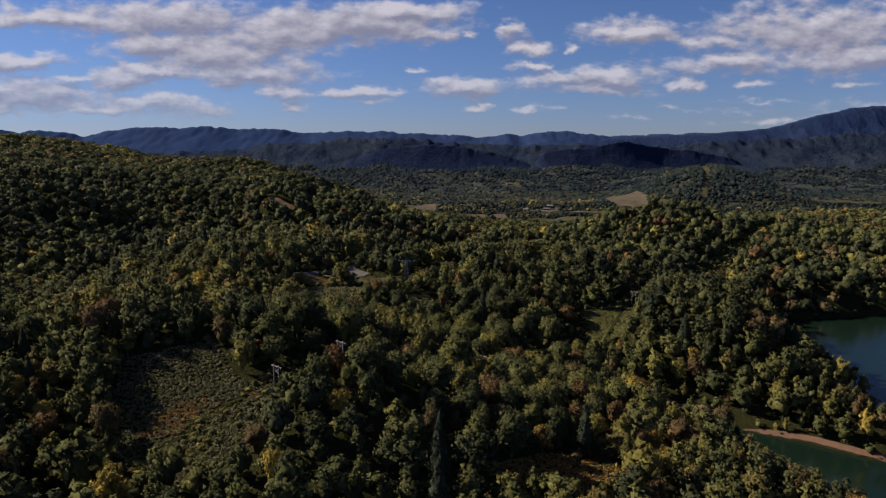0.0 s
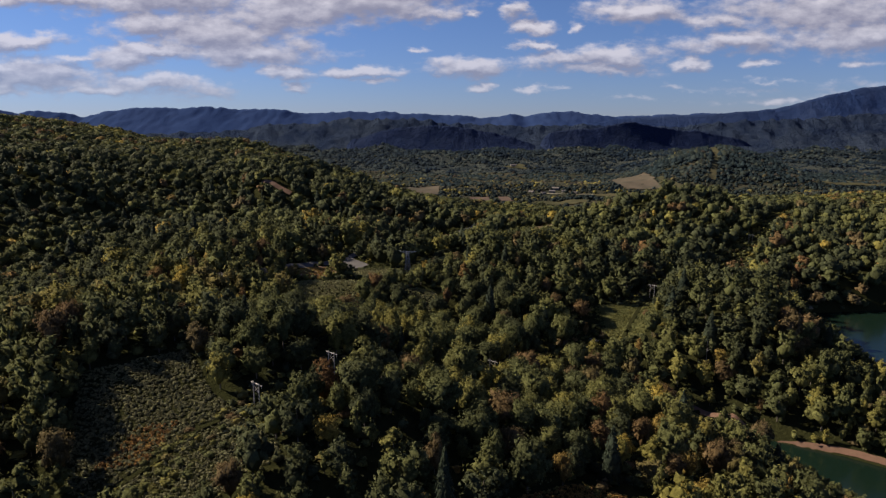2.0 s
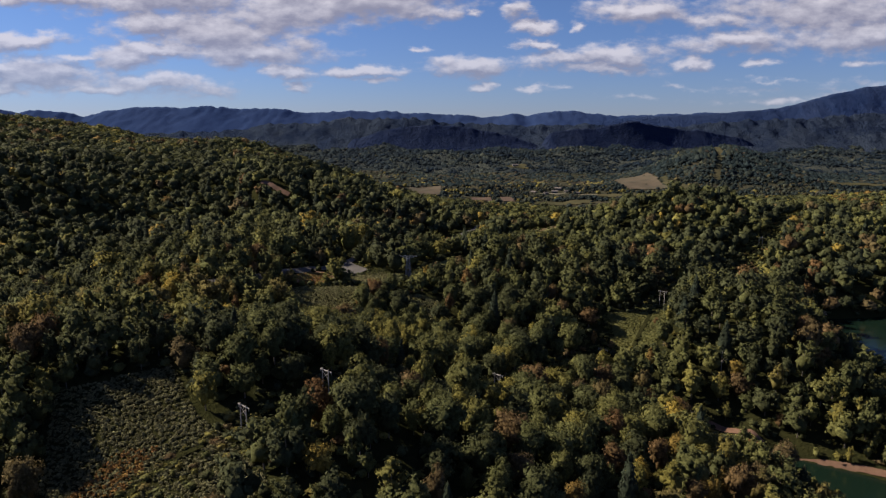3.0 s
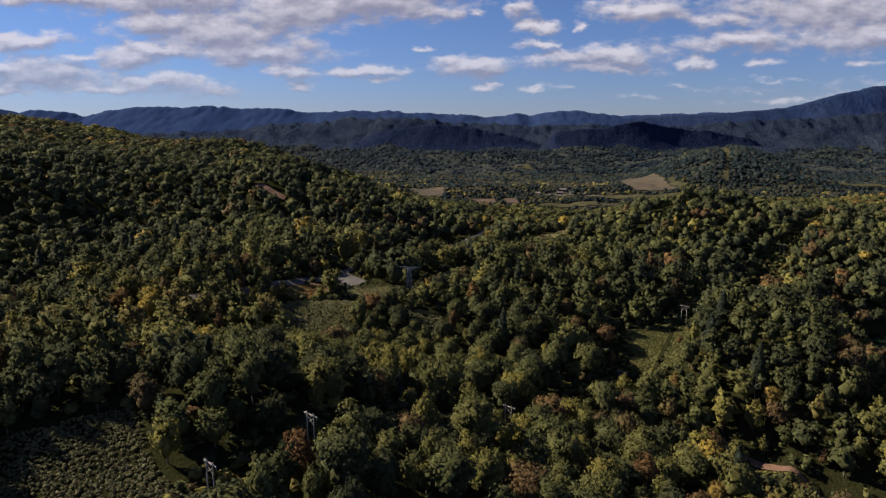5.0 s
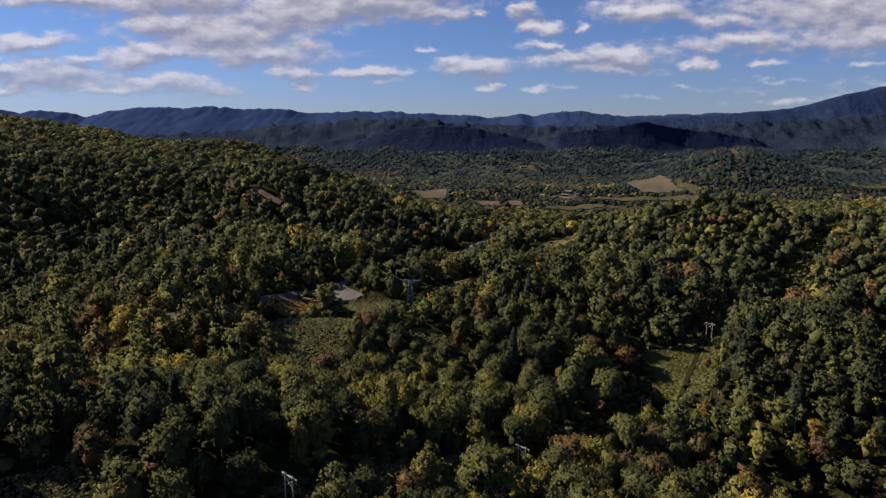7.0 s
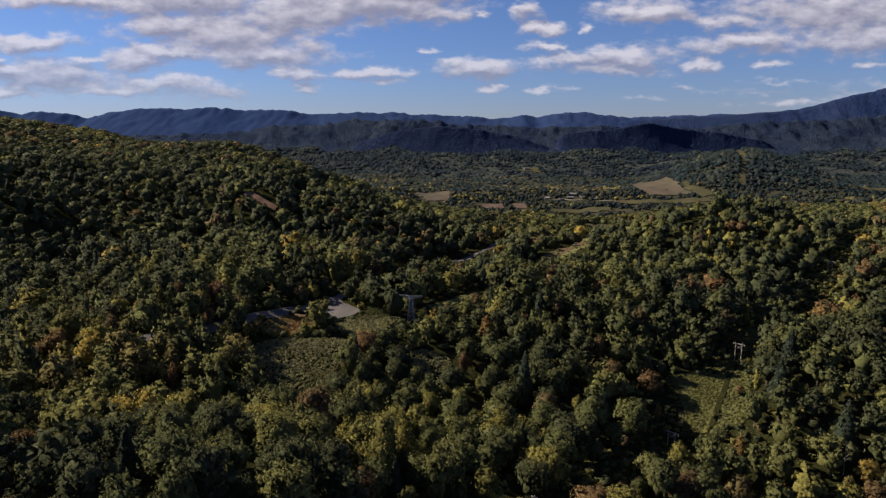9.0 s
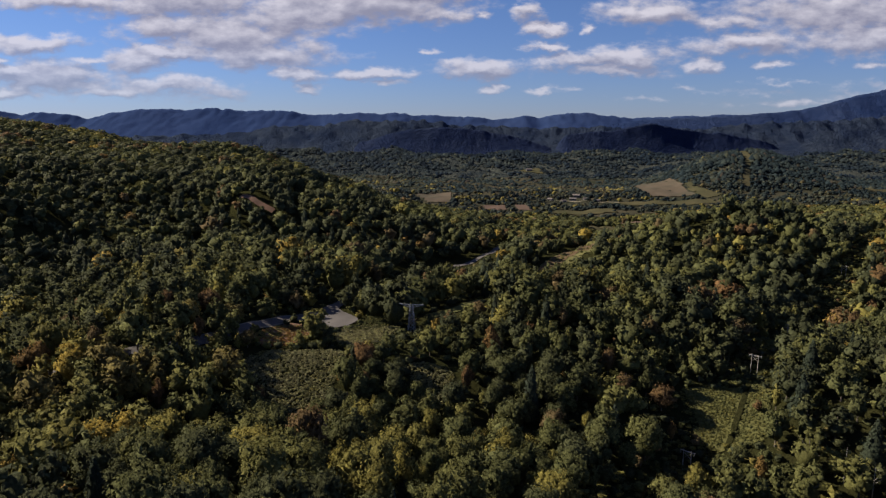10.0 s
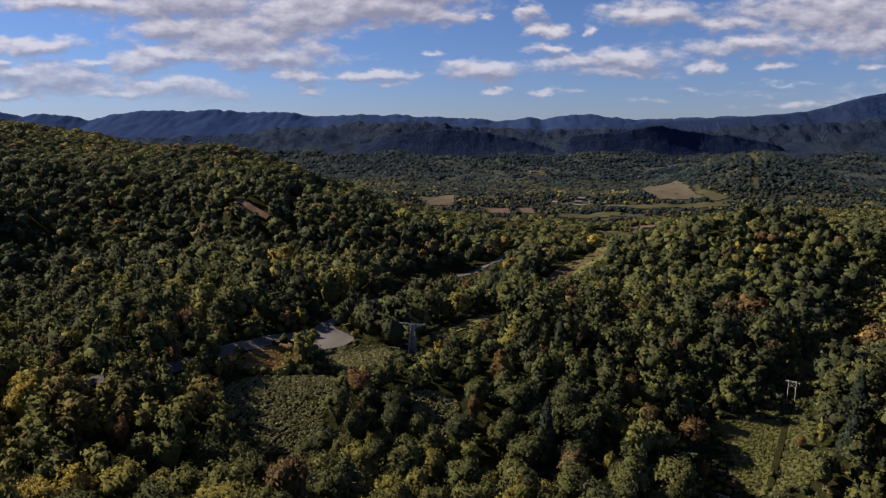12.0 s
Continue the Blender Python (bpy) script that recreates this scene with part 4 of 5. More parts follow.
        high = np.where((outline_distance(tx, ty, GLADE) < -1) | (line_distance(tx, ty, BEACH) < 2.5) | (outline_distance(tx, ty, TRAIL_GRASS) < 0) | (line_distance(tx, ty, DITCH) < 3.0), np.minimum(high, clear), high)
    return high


# the near woods: every tree in full
x, y, w = stand(-330, 330, 105, 440, 1.04, 0.9)
# trees that stand out by their colour
GOLDEN = ((113, 212, 1.0, 9), (70, 185, 1.0, 10), (78, 194, 1.0, 9), (84, 182, 0.98, 7), (146, 343, 1.0, 8), (85, 254, 0.98, 8), (198, 343, 1.0, 6), (206, 276, 0.97, 9), (64, 228, 0.97, 7), (5, 367, 1.0, 7), (-115, 287, 0.96, 5), (-144, 405, 0.96, 6),
          (-33, 182, 1.0, 8), (-48, 152, 0.97, 8), (82, 217, 0.98, 8), (93, 230, 0.96, 7))
TURNING = ((109, 363, 0.88, 6), (95, 223, 0.80, 10), (1, 403, 0.88, 6), (122, 397, 0.86, 5), (-110, 357, 0.90, 6), (-148, 345, 0.72, 8), (96, 322, 0.88, 8), (60, 310, 0.84, 9),
           (66, 203, 0.72, 10), (74, 240, 0.73, 9), (102, 226, 0.72, 10), (58, 214, 0.71, 9), (110, 240, 0.73, 9), (160, 330, 0.70, 11), (36, 196, 0.88, 8), (84, 388, 0.90, 4), (-163, 372, 0.91, 12), (-158, 384, 0.90, 7), (-170, 361, 0.70, 10), (-156, 364, 0.68, 10))
# green trees in a close row along the verge of the powerline cut
EDGE = ((127, 378, 0.40, 12.8), (129, 388, 0.33, 12.0), (134, 398, 0.13, 12.8), (137, 409, 0.43, 12.0), (145, 418, 0.23, 12.8), (153, 427, 0.45, 13.5), (161, 437, 0.33, 13.5),
        (131, 376, 0.23, 14.2), (134, 387, 0.02, 15.8), (141, 396, 0.13, 13.5), (147, 406, 0.02, 15.8), (154, 415, 0.33, 13.5), (163, 425, 0.49, 13.5), (140, 372, 0.13, 13.5))
MARKED = GOLDEN + TURNING + EDGE
for sx, sy, st, sw in MARKED:
    off = np.hypot(x - sx, y - sy) > 6.0
    x, y, w = np.append(x[off], sx), np.append(y[off], sy), np.append(w[off], sw)
t = tints(x, y)
t = np.where((x > 88) & (x < 160) & (y > 345) & (y < 440) & (t > 0.6), t * 0.6, t)
for sx, sy, st, sw in MARKED:
    t = np.where(np.hypot(x - sx, y - sy) < 0.1, st, t)
wide, high = heights(w, t)
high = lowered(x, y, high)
wide = np.minimum(wide, high * 0.95 + 0.4)
z = ground_height(x, y)
turn = rng.uniform(0, 6.28, len(x))
reach = np.hypot(x, (y - 300) * 0.8)
order = np.argsort(reach)

ROUND = [round_crown(100 + k, 9, 44, 1150, 0.032, 0.80 + 0.09 * k) for k in range(5)]
POINTED = [pointed_crown(200 + k, 6, 700, 0.055) for k in range(2)]
STEM = [woody_stem(300 + k) for k in range(2)]

KINDS = [("conifer_tree", 0.00, "dark green pointed conifer in the woods"), ("conifer_tree", 0.05, "dark green pointed conifer in the woods"),
         ("broadleaf_tree", 0.20, "deep green broadleaf tree in the woods"), ("broadleaf_tree", 0.30, "deep green broadleaf tree in the woods"),
         ("broadleaf_tree", 0.40, "green broadleaf tree in the woods"), ("broadleaf_tree", 0.52, "olive green broadleaf tree turning in autumn"),
         ("broadleaf_tree", 0.64, "yellow-green broadleaf tree turning in autumn"), ("autumn_tree", 0.80, "brown-leaved autumn tree in the woods"),
         ("autumn_tree", 0.88, "rust-red autumn tree in the woods"), ("autumn_tree", 0.98, "golden yellow autumn tree in the woods")]
MODELS = {}


def tree_model(kind, shade, label, variant):
    """One tree, 13 m high and 10 m wide, to be copied."""
    key = (kind, shade, variant)
    if key not in MODELS:
        crown_shape = POINTED[variant % 2] if kind == "conifer_tree" else ROUND[variant]
        stem = STEM[variant % 2]
        thing = tagged(new(kind), label, "tree", "trees of the near woods")
        trunk = new("trunk", fill_mesh("trunk", stem.V * (10, 10, 13), stem.T, stem.Q, bark_mat))
        crown = new("crown", fill_mesh("crown", crown_shape.V * (10, 10, 13), crown_shape.T, crown_shape.Q, leaf_mat, shade, crown_shape.N))
        trunk.parent = crown.parent = thing
        MODELS[key] = [thing, False]
    return MODELS[key]


room = {"broadleaf_tree": 300, "autumn_tree": 120, "conifer_tree": 80}
rest = np.ones(len(x), bool)
for i in order:
    kind, shade, label = min(KINDS, key=lambda k: abs(k[1] - t[i]))
    if room[kind] <= 0:
        continue
    room[kind] -= 1
    rest[i] = False
    model = tree_model(kind, shade, label, int(rng.randint(0, 2 if kind == "conifer_tree" else 5)))
    m = Matrix.LocRotScale((x[i], y[i], z[i]), Euler((0, 0, turn[i])), (wide[i] / 10, wide[i] / 10, high[i] / 13))
    if not model[1]:
        model[0].matrix_basis = m
        model[1] = m
    else:
        copy = copy_thing(model[0], Matrix())
        copy.matrix_basis = m

near_mass, stem_mass = Mass(), Mass()
ROUND_B = [round_crown(120 + k, 5, 22, 200, 0.052) for k in range(4)]
POINTED_B = [pointed_crown(220 + k, 6, 300, 0.085) for k in range(2)]
pick = rng.randint(0, 4, len(x))
spot = np.stack([x, y, z], 1)
for k in range(4):
    s = rest & (pick == k) & (t >= 0.08)
    near_mass.plant(ROUND_B[k], spot[s], wide[s], high[s], turn[s], t[s])
    s = rest & (pick == k) & (t < 0.08)
    near_mass.plant(POINTED_B[k % 2], spot[s], wide[s], high[s], turn[s], t[s])
stem_mass.plant(STEM[0], spot[rest], wide[rest], high[rest], turn[rest], t[rest])
near_mass.finish("woods", leaf_mat, "mixed autumn woods on the near slopes", "woods")
stem_mass.finish("tree_trunks", bark_mat, "grey-brown trunks and limbs of the near woods", "trunks")

# the middle woods
x, y, w = stand(-640, 640, 440, 830, 1.34, 0.84)
x, y, w = np.append(x, (-69, -75)), np.append(y, (432, 427)), np.append(w, (14.5, 9.0))
t = tints(x, y)
t[-2:] = 0.56
wide, high = heights(w, t)
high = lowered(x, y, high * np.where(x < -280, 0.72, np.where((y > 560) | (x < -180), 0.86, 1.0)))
high[-2:] = (18.0, 8.0)
wide = np.minimum(wide, high * 0.95 + 0.4)
turn = rng.uniform(0, 6.28, len(x))
spot = np.stack([x, y, ground_height(x, y)], 1)
pick = rng.randint(0, 4, len(x))
ROUND_C = [round_crown(140 + k, 4, 8, 48, 0.07) for k in range(4)]
POINTED_C = [pointed_crown(240, 5, 90, 0.12), pointed_crown(241, 5, 90, 0.12)]
middle = Mass()
full = (y < 560) & (np.abs(x) < 290)
for k in range(4):
    s = (pick == k) & (t >= 0.08) & full
    middle.plant(ROUND_B[k], spot[s], wide[s], high[s], turn[s], t[s])
    s = (pick == k) & (t >= 0.08) & ~full
    middle.plant(ROUND_C[k], spot[s], wide[s], high[s], turn[s], t[s])
    s = (pick == k) & (t < 0.08)
    middle.plant(POINTED_C[k % 2], spot[s], wide[s], high[s], turn[s], t[s])
middle.finish("woods", leaf_mat, "mixed autumn woods round the road and the powerline", "woods")


def far_woods(x0, x1, y0, y1, scale, shapes, squat, spread, thin, label, mat=leaf_mat):
    x, y, w = stand(x0, x1, y0, y1, scale)
    clear = ~open_ground(x, y) & ~in_field(x, y + 45) & ~in_field(x, y + 90)
    x, y, w = x[clear], y[clear], w[clear]
    keep = waves(x, y, 130, 51) + rng.uniform(-1, 1, len(x)) * 0.5 > thin - 2.0 * np.clip((ground_height(x, y) + 40) / 20, 0, 1)
    x, y, w = x[keep], y[keep], w[keep]
    if y0 > 2000:
        facing = ground_height(x, y + 15) - ground_height(x, y - 15) > -2.0
        x, y, w = x[facing], y[facing], w[facing]
    t = tints(x, y)
    # trees halved where they would block the camera's view of the fields
    view_cut = np.ones(len(x))
    for s in (120, 160, 200):
        view_cut = np.where(in_field(x * (1 + s / y), y + s), 0.5, view_cut)
    high = lowered(x, y, (5.0 * scale + 0.62 * w) * squat * view_cut)
    w = np.minimum(w, high * 1.4)
    spot = np.stack([x, y, ground_height(x, y)], 1)
    turn = rng.uniform(0, 6.28, len(x))
    pick = rng.randint(0, len(shapes), len(x))
    mass = Mass()
    for k, shape in enumerate(shapes):
        s = pick == k
        mass.plant(shape, spot[s], w[s] * spread, high[s], turn[s], t[s])
    mass.finish("woods", mat, label, "woods")


ROUND_D = [round_crown(160 + k, 1, 0, 26, 0.16) for k in range(5)]
TUFT = []
for k in range(4):
    r_, s_ = np.random.RandomState(180 + k), Shape()
    s_.v.append(np.array([(0.55, 0, 0.35), (0, 0.55, 0.3), (-0.55, 0, 0.35), (0, -0.55, 0.3), (0.05, 0, 0.95), (0, 0, -0.1)]) * (1 + r_.uniform(-0.25, 0.25, (6, 1))))
    s_.t.append(np.array([(0, 1, 4), (1, 2, 4), (2, 3, 4), (3, 0, 4), (1, 0, 5), (2, 1, 5), (3, 2, 5), (0, 3, 5)]))
    s_.bent.append(s_.v[0] * 0.9 + (0, 0, 0.3))
    TUFT.append(s_.done())
far_woods(-1000, 1000, 830, 1420, 1.3, ROUND_D, 1.0, 1.12, -1.2, "distant mixed woods on the long hill")


def valley_trees(y0, y1, per_area, shapes, label, big=1.0, mat=far_leaf_mat):
    """Groves, hedges and single trees strewn over the valley, dense on the slopes."""
    wide = 0.69 * (y1 + 40)
    n = int(2 * wide * (y1 - y0) * per_area)
    x, y = rng.uniform(-wide, wide, n), rng.uniform(y0, y1, n)
    keep = np.abs(x) < 0.675 * (y + 30) + 30
    x, y = x[keep], y[keep]
    up = ground_height(x, y)
    grove = waves(x, y, 110, 51) + 0.7 * waves(x, y, 38, 52) + 1.6 * np.clip((up + 46) / 30, 0, 1) * (0.7 + 0.7 * waves(x, y, 240, 55)) + 1.5 * near(x, y, 830, 2120, 150)
    grove = grove - 0.55 * np.clip(waves(x * 0.35, y, 130, 54), 0, 1)
    hedge = np.abs(waves(x * 0.6, y, 150, 53)) < 0.05
    keep = ((grove + rng.uniform(-0.6, 0.6, len(x)) > np.where(y > 2300, 0.3, -0.1)) | hedge | (rng.uniform(size=len(x)) < 0.04)) & ~open_ground(x, y) & ~in_field(x, y + 50) & ~in_field(x, y + 25)
    x, y, grove = x[keep], y[keep], grove[keep]
    w = (5.0 + 10.0 * rng.uniform(size=len(x)) ** 1.6 + np.clip(grove, 0, 2) * 2.2) * big
    w = w * (1 + 0.2 * near(x, y, 770, 2080, 110))
    high = (1 + 0.6 * near(x, y, 770, 2080, 110)) * w * np.where(y > 1900, rng.uniform(0.4, 0.65, len(x)), rng.uniform(0.6, 1.0, len(x)))
    t = np.where(y < 2300, 0.37, 0.27) + 0.24 * waves(x, y, 90, 57) + 0.28 * waves(x, y, 300, 58) + rng.normal(size=len(x)) * np.where(y < 2300, 0.17, 0.08)
    t = np.where((waves(x, y, 120, 59) > 0.4) & (rng.uniform(size=len(x)) < 0.4) & (y < 2100), rng.uniform(0.9, 1.0, len(x)), t)
    t = np.where(waves(x, y, 70, 60) < -0.75, 0.0, t) - 0.26 * near(x, y, 800, 2090, 130) - 0.22 * near(x, y, 1150, 2150, 330)
    t = np.where(rng.uniform(size=len(x)) < 0.03, 0.88, np.clip(t, 0, 1))
    spot = np.stack([x, y, ground_height(x, y) - 0.8], 1)
    turn = rng.uniform(0, 6.28, len(x))
    pick = rng.randint(0, len(shapes), len(x))
    mass = Mass()
    for k, shape in enumerate(shapes):
        s = pick == k
        mass.plant(shape, spot[s], w[s], high[s], turn[s], t[s])
    mass.finish("woods", mat, label, "woods")


LUMP = []
for k in range(4):
    r_, s_ = np.random.RandomState(175 + k), Shape()
    s_.tuft((0, 0, 0.42), (0.46, 0.46, 0.44), r_, 0.2)
    d_ = sphere_points(r_, 9)
    d_[:, 2] = np.abs(d_[:, 2])
    s_.leaves(np.array((0, 0, 0.42)) + d_ * 0.45, d_, 0.24, r_)
    LUMP.append(s_.done())
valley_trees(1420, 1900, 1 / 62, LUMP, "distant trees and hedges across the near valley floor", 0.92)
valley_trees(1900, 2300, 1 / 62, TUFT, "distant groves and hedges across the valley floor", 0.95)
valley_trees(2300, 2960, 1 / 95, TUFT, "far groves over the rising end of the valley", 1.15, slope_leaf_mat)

# the woods go on under and behind the way of the camera
x, y = scatter(-230, 230, -170, 104, 9.5, False)
keep = ~open_ground(x, y)
x, y = x[keep], y[keep]
t = tints(x, y)
wide, high = heights(rng.uniform(7, 14, len(x)), t)
spot = np.stack([x, y, ground_height(x, y)], 1)
turn = rng.uniform(0, 6.28, len(x))
pick = rng.randint(0, 5, len(x))
behind = Mass()
for k in range(5):
    s = pick == k
    behind.plant(ROUND_D[k], spot[s], wide[s], high[s], turn[s], t[s])
behind.finish("woods", leaf_mat, "mixed woods behind the first slope", "woods")

# ---- low growth ----
def undergrowth(name, label, shape, per_metre, tone, spread, high, mat=vine_mat, edge=0.5):
    """Leafy ground cover: small mounds and blades packed over an open place."""
    lo, hi = shape.min(0) - edge, shape.max(0) + edge
    n = int((hi - lo).prod() * per_metre)
    x, y = rng.uniform(lo[0], hi[0], n), rng.uniform(lo[1], hi[1], n)
    keep = (outline_distance(x, y, shape) < edge) & (outline_distance(x, y, LOT) > 0.5) & (line_distance(x, y, TRACK) > 1.5) & (line_distance(x, y, DITCH) > 1.7)
    x, y = x[keep], y[keep]
    spot = np.stack([x, y, ground_height(x, y) + 0.1], 1)
    t = np.clip(tone + spread * waves(x, y, 18, 61) + rng.normal(size=len(x)) * spread * 0.7, 0.1, 0.95)
    mass = Mass()
    pick = rng.randint(0, 4, len(x))
    for k in range(4):
        s = pick == k
        mass.plant(MOUND[k], spot[s], rng.uniform(0.7, 1.3, s.sum()), high * rng.uniform(0.5, 1.3, s.sum()), rng.uniform(0, 6.28, s.sum()), t[s])
    mass.finish(name, mat, label, "ground cover")


MOUND = []
for k in range(4):
    r_, s_ = np.random.RandomState(400 + k), Shape()
    d_ = sphere_points(r_, 16)
    d_[:, 2] = np.abs(d_[:, 2])
    s_.leaves(np.array((0, 0, 0.2)) + d_ * (0.42, 0.42, 0.5), d_ + r_.normal(size=(16, 3)) * 0.4, 0.30, r_)
    MOUND.append(s_.done())

undergrowth("vine_cover", "dense green vines covering an open slope below the road", VINES, 1.7, 0.58, 0.08, 0.9)
undergrowth("vine_cover", "dense green vines filling a small gap in the woods", VINES_SMALL, 1.7, 0.56, 0.08, 0.9)
undergrowth("vine_cover", "dark green vines and weeds on a shaded slope", SLOPE, 1.4, 0.40, 0.10, 0.8)
undergrowth("weeds", "bright yellow-green weeds in a powerline glade", GLADE, 2.2, 0.54, 0.08, 0.6, leaf_mat)
undergrowth("weeds", "mixed green and rusty weeds in a hollow", HOLLOW, 1.6, 0.82, 0.12, 0.8)
undergrowth("weeds", "sunny green weeds along the powerline verge", VERGE, 2.0, 0.46, 0.10, 0.6, leaf_mat, 2.0)
undergrowth("weeds", "golden dry grass beside the lake trail", TRAIL_GRASS, 1.8, 0.76, 0.05, 0.6)
undergrowth("weeds", "rusty weeds in a patch on the slope", RUST_PATCH, 1.5, 0.83, 0.05, 0.9)
undergrowth("weeds", "rusty brown weeds on the road bank", RUST_BANK, 1.6, 0.86, 0.09, 0.8)
LOT_SIDE = rounded((-58, 450), (-50, 464), (-50, 480), (-64, 492), (-68, 502), (-56, 504), (-42, 486), (-34, 462), (-45, 453))
undergrowth("weeds", "tall green weeds along the edge of the turnout", LOT_SIDE, 1.3, 0.48, 0.14, 1.0, leaf_mat)
undergrowth("weeds", "low green weeds beside the turnout", LAWN, 1.4, 0.50, 0.12, 0.8)

# bushes in the powerline cut and along the cleared edges
x, y = scatter(-330, 500, 110, 900, 3.4)
cut = (line_distance(x, y, LINE) < 11.5) | ((line_distance(x, y, STRIP) < 11) & (rng.uniform(size=len(x)) < 0.3))
cut &= (line_distance(x, y, ROAD) > 5) & (outline_distance(x, y, SHORE) > 3) & (outline_distance(x, y, LOT) > 2) & (outline_distance(x, y, GLADE) > 0) & (outline_distance(x, y, VERGE) > 0.5) & (rng.uniform(size=len(x)) < 0.75)
x, y = x[cut], y[cut]
bushes = Mass()
BUSH = [round_crown(190 + k, 1, 0, 40, 0.135) for k in range(4)]
pick = rng.randint(0, 4, len(x))
tb = np.clip(0.52 + 0.16 * waves(x, y, 40, 71) + rng.normal(size=len(x)) * 0.12, 0.1, 0.92)
wb_, hb_ = rng.uniform(1.6, 4.2, len(x)), rng.uniform(0.9, 2.8, len(x))
spot = np.stack([x, y, ground_height(x, y) - 0.2], 1)
for k in range(4):
    s = pick == k
    bushes.plant(BUSH[k], spot[s], wb_[s], hb_[s], rng.uniform(0, 6.28, s.sum()), tb[s])
bushes.finish("bushes", leaf_mat, "low mixed bushes along the powerline cut", "bushes")


# saplings and brush under and between the near trees
x, y = scatter(-330, 330, 130, 640, 7.2)
under = (np.abs(x) < 0.66 * (y + 25) + 12) & (outline_distance(x, y, SHORE) > 1.5) & (line_distance(x, y, ROAD) > 4) & (line_distance(x, y, BEACH) > 2.5) & (outline_distance(x, y, LOT) > 1.5)
under &= (line_distance(x, y, BANK) > 5) & (outline_distance(x, y, LOT_SIDE) > 0.5)
for shape in (VINES, VINES_SMALL, LAWN, GLADE, VERGE, SLOPE, HOLLOW, RUST_BANK, TRAIL_GRASS):
    under &= outline_distance(x, y, shape) > 0.5
x, y = x[under], y[under]
brush = Mass()
SAPLING = [round_crown(195 + k, 1, 0, 16, 0.17) for k in range(3)]
pick = rng.randint(0, 3, len(x))
tu = np.clip(tints(x, y) - 0.05, 0.1, 0.9)
wu, hu = rng.uniform(3.5, 6.5, len(x)), rng.uniform(2.0, 5.5, len(x))
spot = np.stack([x, y, ground_height(x, y) - 0.4], 1)
for k in range(3):
    s = pick == k
    brush.plant(SAPLING[k], spot[s], wu[s], hu[s], rng.uniform(0, 6.28, s.sum()), tu[s])
brush.finish("undergrowth", leaf_mat, "saplings and brush filling the gaps of the woods", "undergrowth")


# ---- poles, tower, houses ----
def beam(bm, a, b, w, d=None):
    """A straight square bar from a to b."""
    a, b = Vector(a), Vector(b)
    m = Matrix.Translation((a + b) / 2) @ (b - a).to_track_quat("Z", "Y").to_matrix().to_4x4() @ Matrix.Diagonal((w, d or w, (b - a).length, 1))
    bmesh.ops.create_cube(bm, size=1.0, matrix=m)


def rod(bm, a, b, ra, rb, sides=8):
    a, b = Vector(a), Vector(b)
    m = Matrix.Translation((a + b) / 2) @ (b - a).to_track_quat("Z", "Y").to_matrix().to_4x4()
    bmesh.ops.create_cone(bm, cap_ends=True, segments=sides, radius1=ra, radius2=rb, depth=(b - a).length, matrix=m)


def h_frame(high=9.4, gap=3.0):
    thing = tagged(new("power_pole"), "pale weathered wooden twin-pole power structure with crossarm", "power pole", "poles of the powerline")
    for side in (-1, 1):
        bm = bmesh.new()
        rod(bm, (side * gap / 2, 0, -1.0), (side * gap / 2, 0, high), 0.20, 0.15)
        part("pole", bm, pole_mat, thing)
    bm = bmesh.new()
    beam(bm, (-gap * 0.95, 0.22, high - 0.7), (gap * 0.95, 0.22, high - 0.7), 0.20, 0.30)
    arm = part("crossarm", bm, pole_mat, thing)
    for side in (-1, 1):
        bm = bmesh.new()
        beam(bm, (-side * gap / 2, 0.12, high - 1.2), (side * gap / 2, 0.12, high - 3.6), 0.12)
        part("brace", bm, pole_mat, thing)
    for k in (-1, 0, 1):
        bm = bmesh.new()
        rod(bm, (k * gap * 0.88, 0.22, high - 0.85), (k * gap * 0.88, 0.22, high - 1.7), 0.09, 0.07)
        part("insulator", bm, steel_mat, arm, "grey porcelain insulator")
    return thing


along = math.atan2(135, 116) - math.pi / 2
first = None
for px_, py_ in ((138, 437), (86, 375), (22, 302), (-40, 230), (-60, 207), (210, 527), (296, 640)):
    m = pose(px_, py_, float(ground_height(px_, py_)), 0, 0, math.degrees(along))
    if first is None:
        first = h_frame()
        first.matrix_basis = m
    else:
        copy_thing(first, m)

single = tagged(new("power_pole"), "pale single wooden power pole with two crossarms", "power pole", "poles of the powerline")
single.matrix_basis = pose(193, 516, float(ground_height(193, 516)), 0, 0, math.degrees(along))
bm = bmesh.new()
rod(bm, (0, 0, -1), (0, 0, 9.5), 0.18, 0.13)
part("pole", bm, pole_mat, single)
for zz, ww in ((8.6, 1.5), (7.0, 2.0)):
    bm = bmesh.new()
    beam(bm, (-ww, 0.18, zz), (ww, 0.18, zz), 0.16, 0.22)
    part("crossarm", bm, pole_mat, single)

tower = tagged(new("lattice_tower"), "grey galvanised steel lattice pylon with a wide crossarm", "pylon")
tower.matrix_basis = pose(-25.5, 452, float(ground_height(-25.5, 452)), 0, 0, -12)
TOP, FOOT, NECK = 14.2, 1.7, 0.7
for sx in (-1, 1):
    for sy in (-1, 1):
        bm = bmesh.new()
        beam(bm, (sx * FOOT, sy * FOOT, -0.5), (sx * NECK, sy * NECK, TOP), 0.2)
        part("leg", bm, steel_mat, tower)
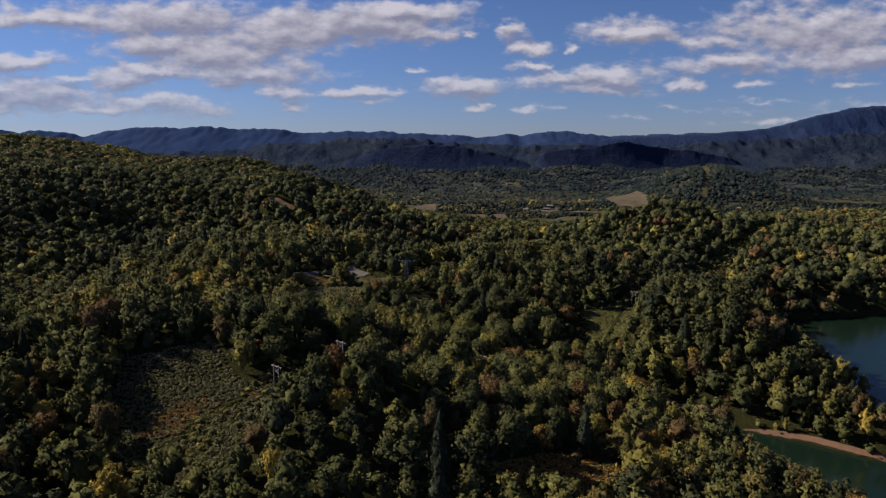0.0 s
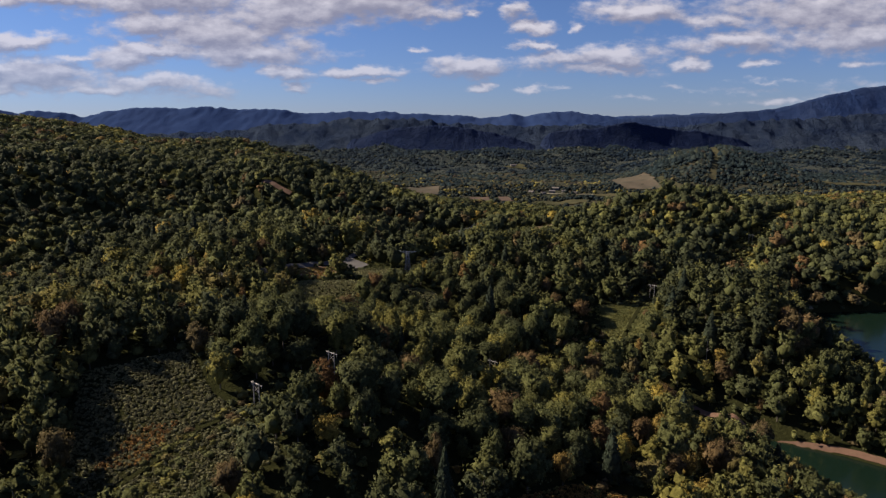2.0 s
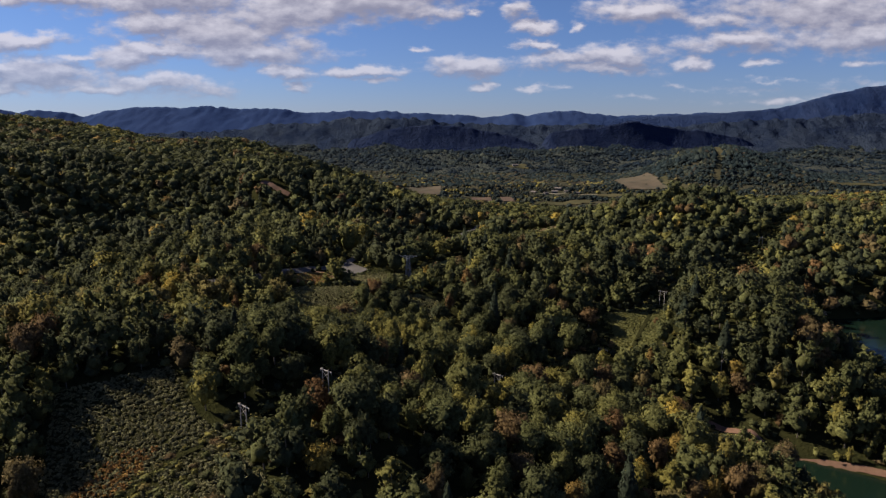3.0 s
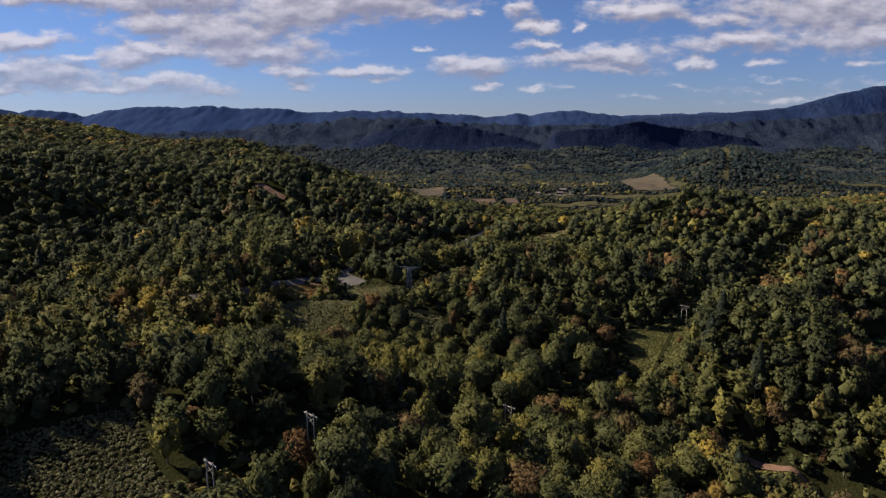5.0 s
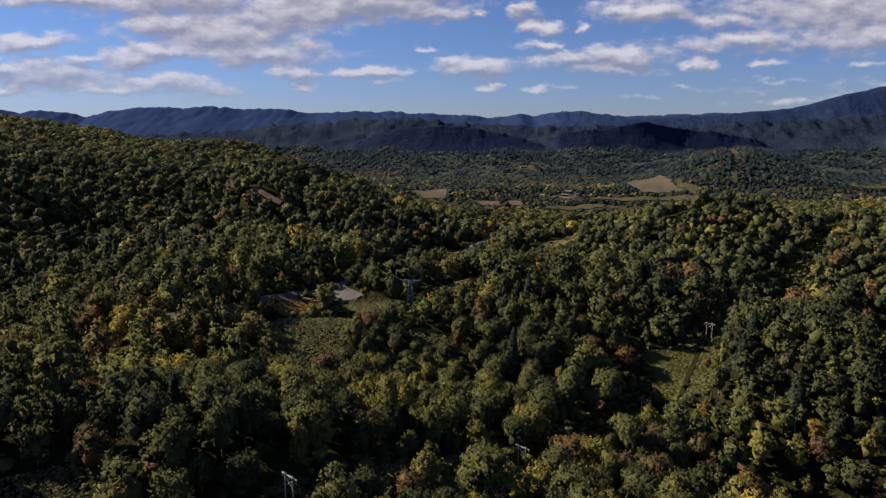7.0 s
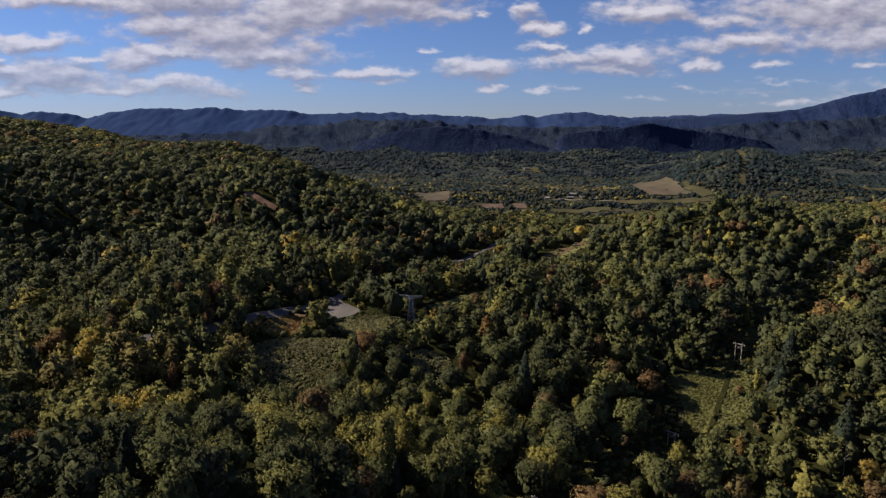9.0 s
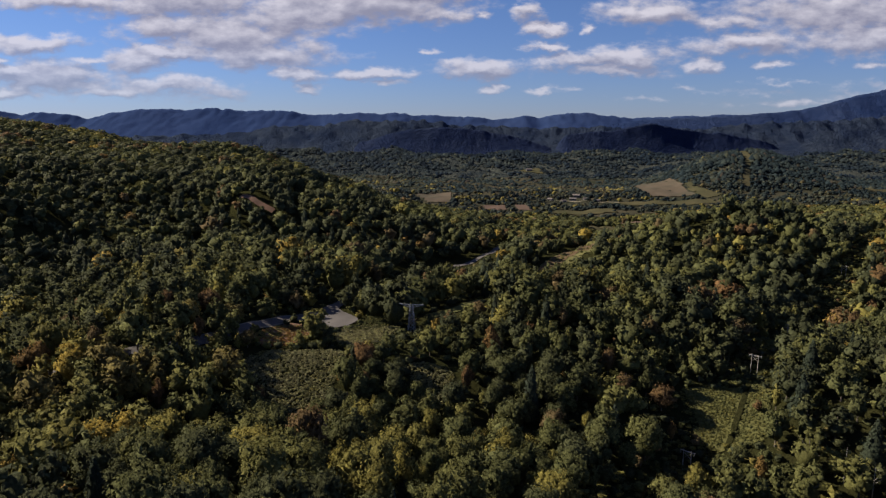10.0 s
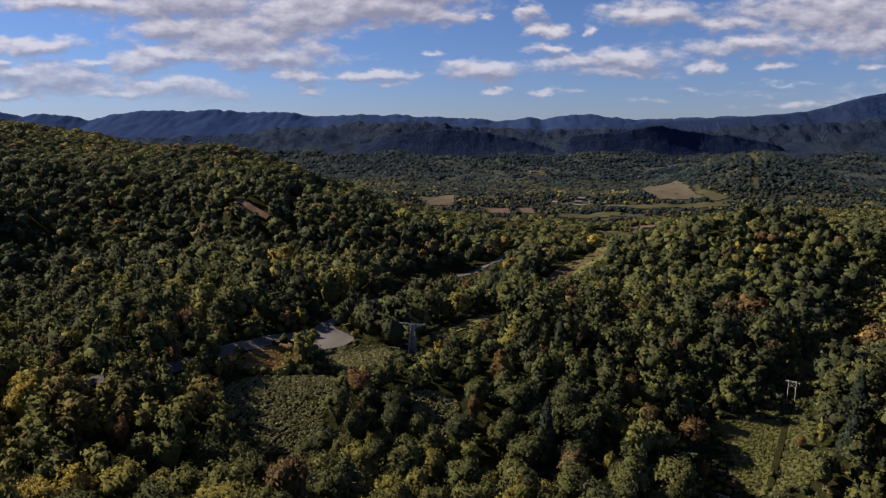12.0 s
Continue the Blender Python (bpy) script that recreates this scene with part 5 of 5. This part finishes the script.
for k in range(7):
    z0, z1 = TOP * k / 7, TOP * (k + 1) / 7
    h0, h1 = FOOT + (NECK - FOOT) * k / 7, FOOT + (NECK - FOOT) * (k + 1) / 7
    bm = bmesh.new()
    for r in range(4):
        turn_r = Matrix.Rotation(r * math.pi / 2, 3, "Z")
        beam(bm, turn_r @ Vector((-h0, -h0, z0)), turn_r @ Vector((h1, -h1, z1)), 0.1)
        beam(bm, turn_r @ Vector((h0, -h0, z0)), turn_r @ Vector((-h1, -h1, z1)), 0.1)
        beam(bm, turn_r @ Vector((-h1, -h1, z1)), turn_r @ Vector((h1, -h1, z1)), 0.1)
    part("bracing", bm, steel_mat, tower)
for sx in (-1, 1):
    bm = bmesh.new()
    for sy in (-1, 1):
        beam(bm, (0, sy * NECK, TOP), (sx * 6.5, 0, TOP + 0.3), 0.2)
        beam(bm, (0, sy * NECK, TOP - 1.6), (sx * 6.5, 0, TOP + 0.3), 0.16)
    for k in range(1, 5):
        beam(bm, (sx * 6.5 * k / 5, 0, TOP - 1.6 + 1.9 * k / 5), (sx * 6.5 * k / 5, 0, TOP + 0.3 * k / 5), 0.14)
    part("crossarm", bm, steel_mat, tower)


def house(at, wide, deep, high, turn, label):
    thing = tagged(new("house"), label, "house", "houses in the valley")
    thing.matrix_basis = pose(*at, float(ground_height(*at)), 0, 0, turn)
    bm = bmesh.new()
    beam(bm, (0, 0, -1), (0, 0, high), wide, deep)
    part("wall", bm, wall_mat, thing)
    bm = bmesh.new()
    r = high + deep * 0.3
    c = [bm.verts.new(v) for v in ((-wide / 2 - 0.6, -deep / 2 - 0.6, high), (wide / 2 + 0.6, -deep / 2 - 0.6, high), (wide / 2 + 0.6, deep / 2 + 0.6, high), (-wide / 2 - 0.6, deep / 2 + 0.6, high), (-wide / 2 - 0.6, 0, r), (wide / 2 + 0.6, 0, r))]
    for f in ((0, 1, 5, 4), (2, 3, 4, 5), (0, 4, 3), (1, 2, 5), (3, 2, 1, 0)):
        bm.faces.new([c[k] for k in f])
    part("roof", bm, roof_mat, thing)
    for k in range(4):
        bm = bmesh.new()
        xk = wide * (k / 4 - 0.375)
        beam(bm, (xk, -deep / 2 - 0.05, high * 0.35), (xk, -deep / 2 - 0.05, high * 0.75), wide * 0.1, 0.2)
        part("window", bm, glass_mat, thing)
    return thing


house((252, 2440), 19, 11, 6, 8, "large pale house with a grey gable roof in the valley")
house((283, 1745), 16, 9, 4, -10, "pale roadside house with a grey roof in the valley")
house((318, 1765), 12, 8, 4, 20, "small pale house with a grey roof in the valley")
house((258, 1728), 13, 8, 4, 35, "small pale house with a grey roof in the valley")
house((301, 1800), 18, 10, 5, -25, "pale farmhouse with a grey gable roof in the valley")
house((345, 1742), 11, 8, 4, 5, "small pale house beside the valley lane")
house((232, 1770), 14, 9, 4, -40, "small pale house with a grey roof in the valley")


def dead_tree(x, y, high, seed):
    r = np.random.RandomState(seed)
    thing = tagged(new("dead_tree"), "pale leafless dead tree among green crowns", "dead tree", "dead trees of the woods")
    thing.matrix_basis = pose(x, y, float(ground_height(x, y)), 0, 0, r.uniform(0, 360))
    stem = Shape()
    stem.tube((0, 0, -0.5), (0.2, 0.1, high * 0.6), 0.20, 0.12, 6)
    stem.tube((0.2, 0.1, high * 0.6), (0.1, -0.1, high), 0.12, 0.02, 5)
    stem.done()
    trunk = new("trunk", fill_mesh("trunk", stem.V, stem.T, stem.Q, pole_mat))
    trunk.parent = thing
    for k in range(9):
        bough = Shape()
        a, z0 = r.uniform(0, 6.28), high * r.uniform(0.35, 0.92)
        l = (high - z0) * 0.28 + 0.6
        bough.tube((0.15, 0, z0), (math.cos(a) * l, math.sin(a) * l, z0 + l * 0.9), 0.05, 0.012, 4)
        bough.done()
        new("branch", fill_mesh("branch", bough.V, bough.T, bough.Q, pole_mat)).parent = trunk


dead_tree(135, 356, 14.0, 1)
dead_tree(141, 349, 12.5, 2)
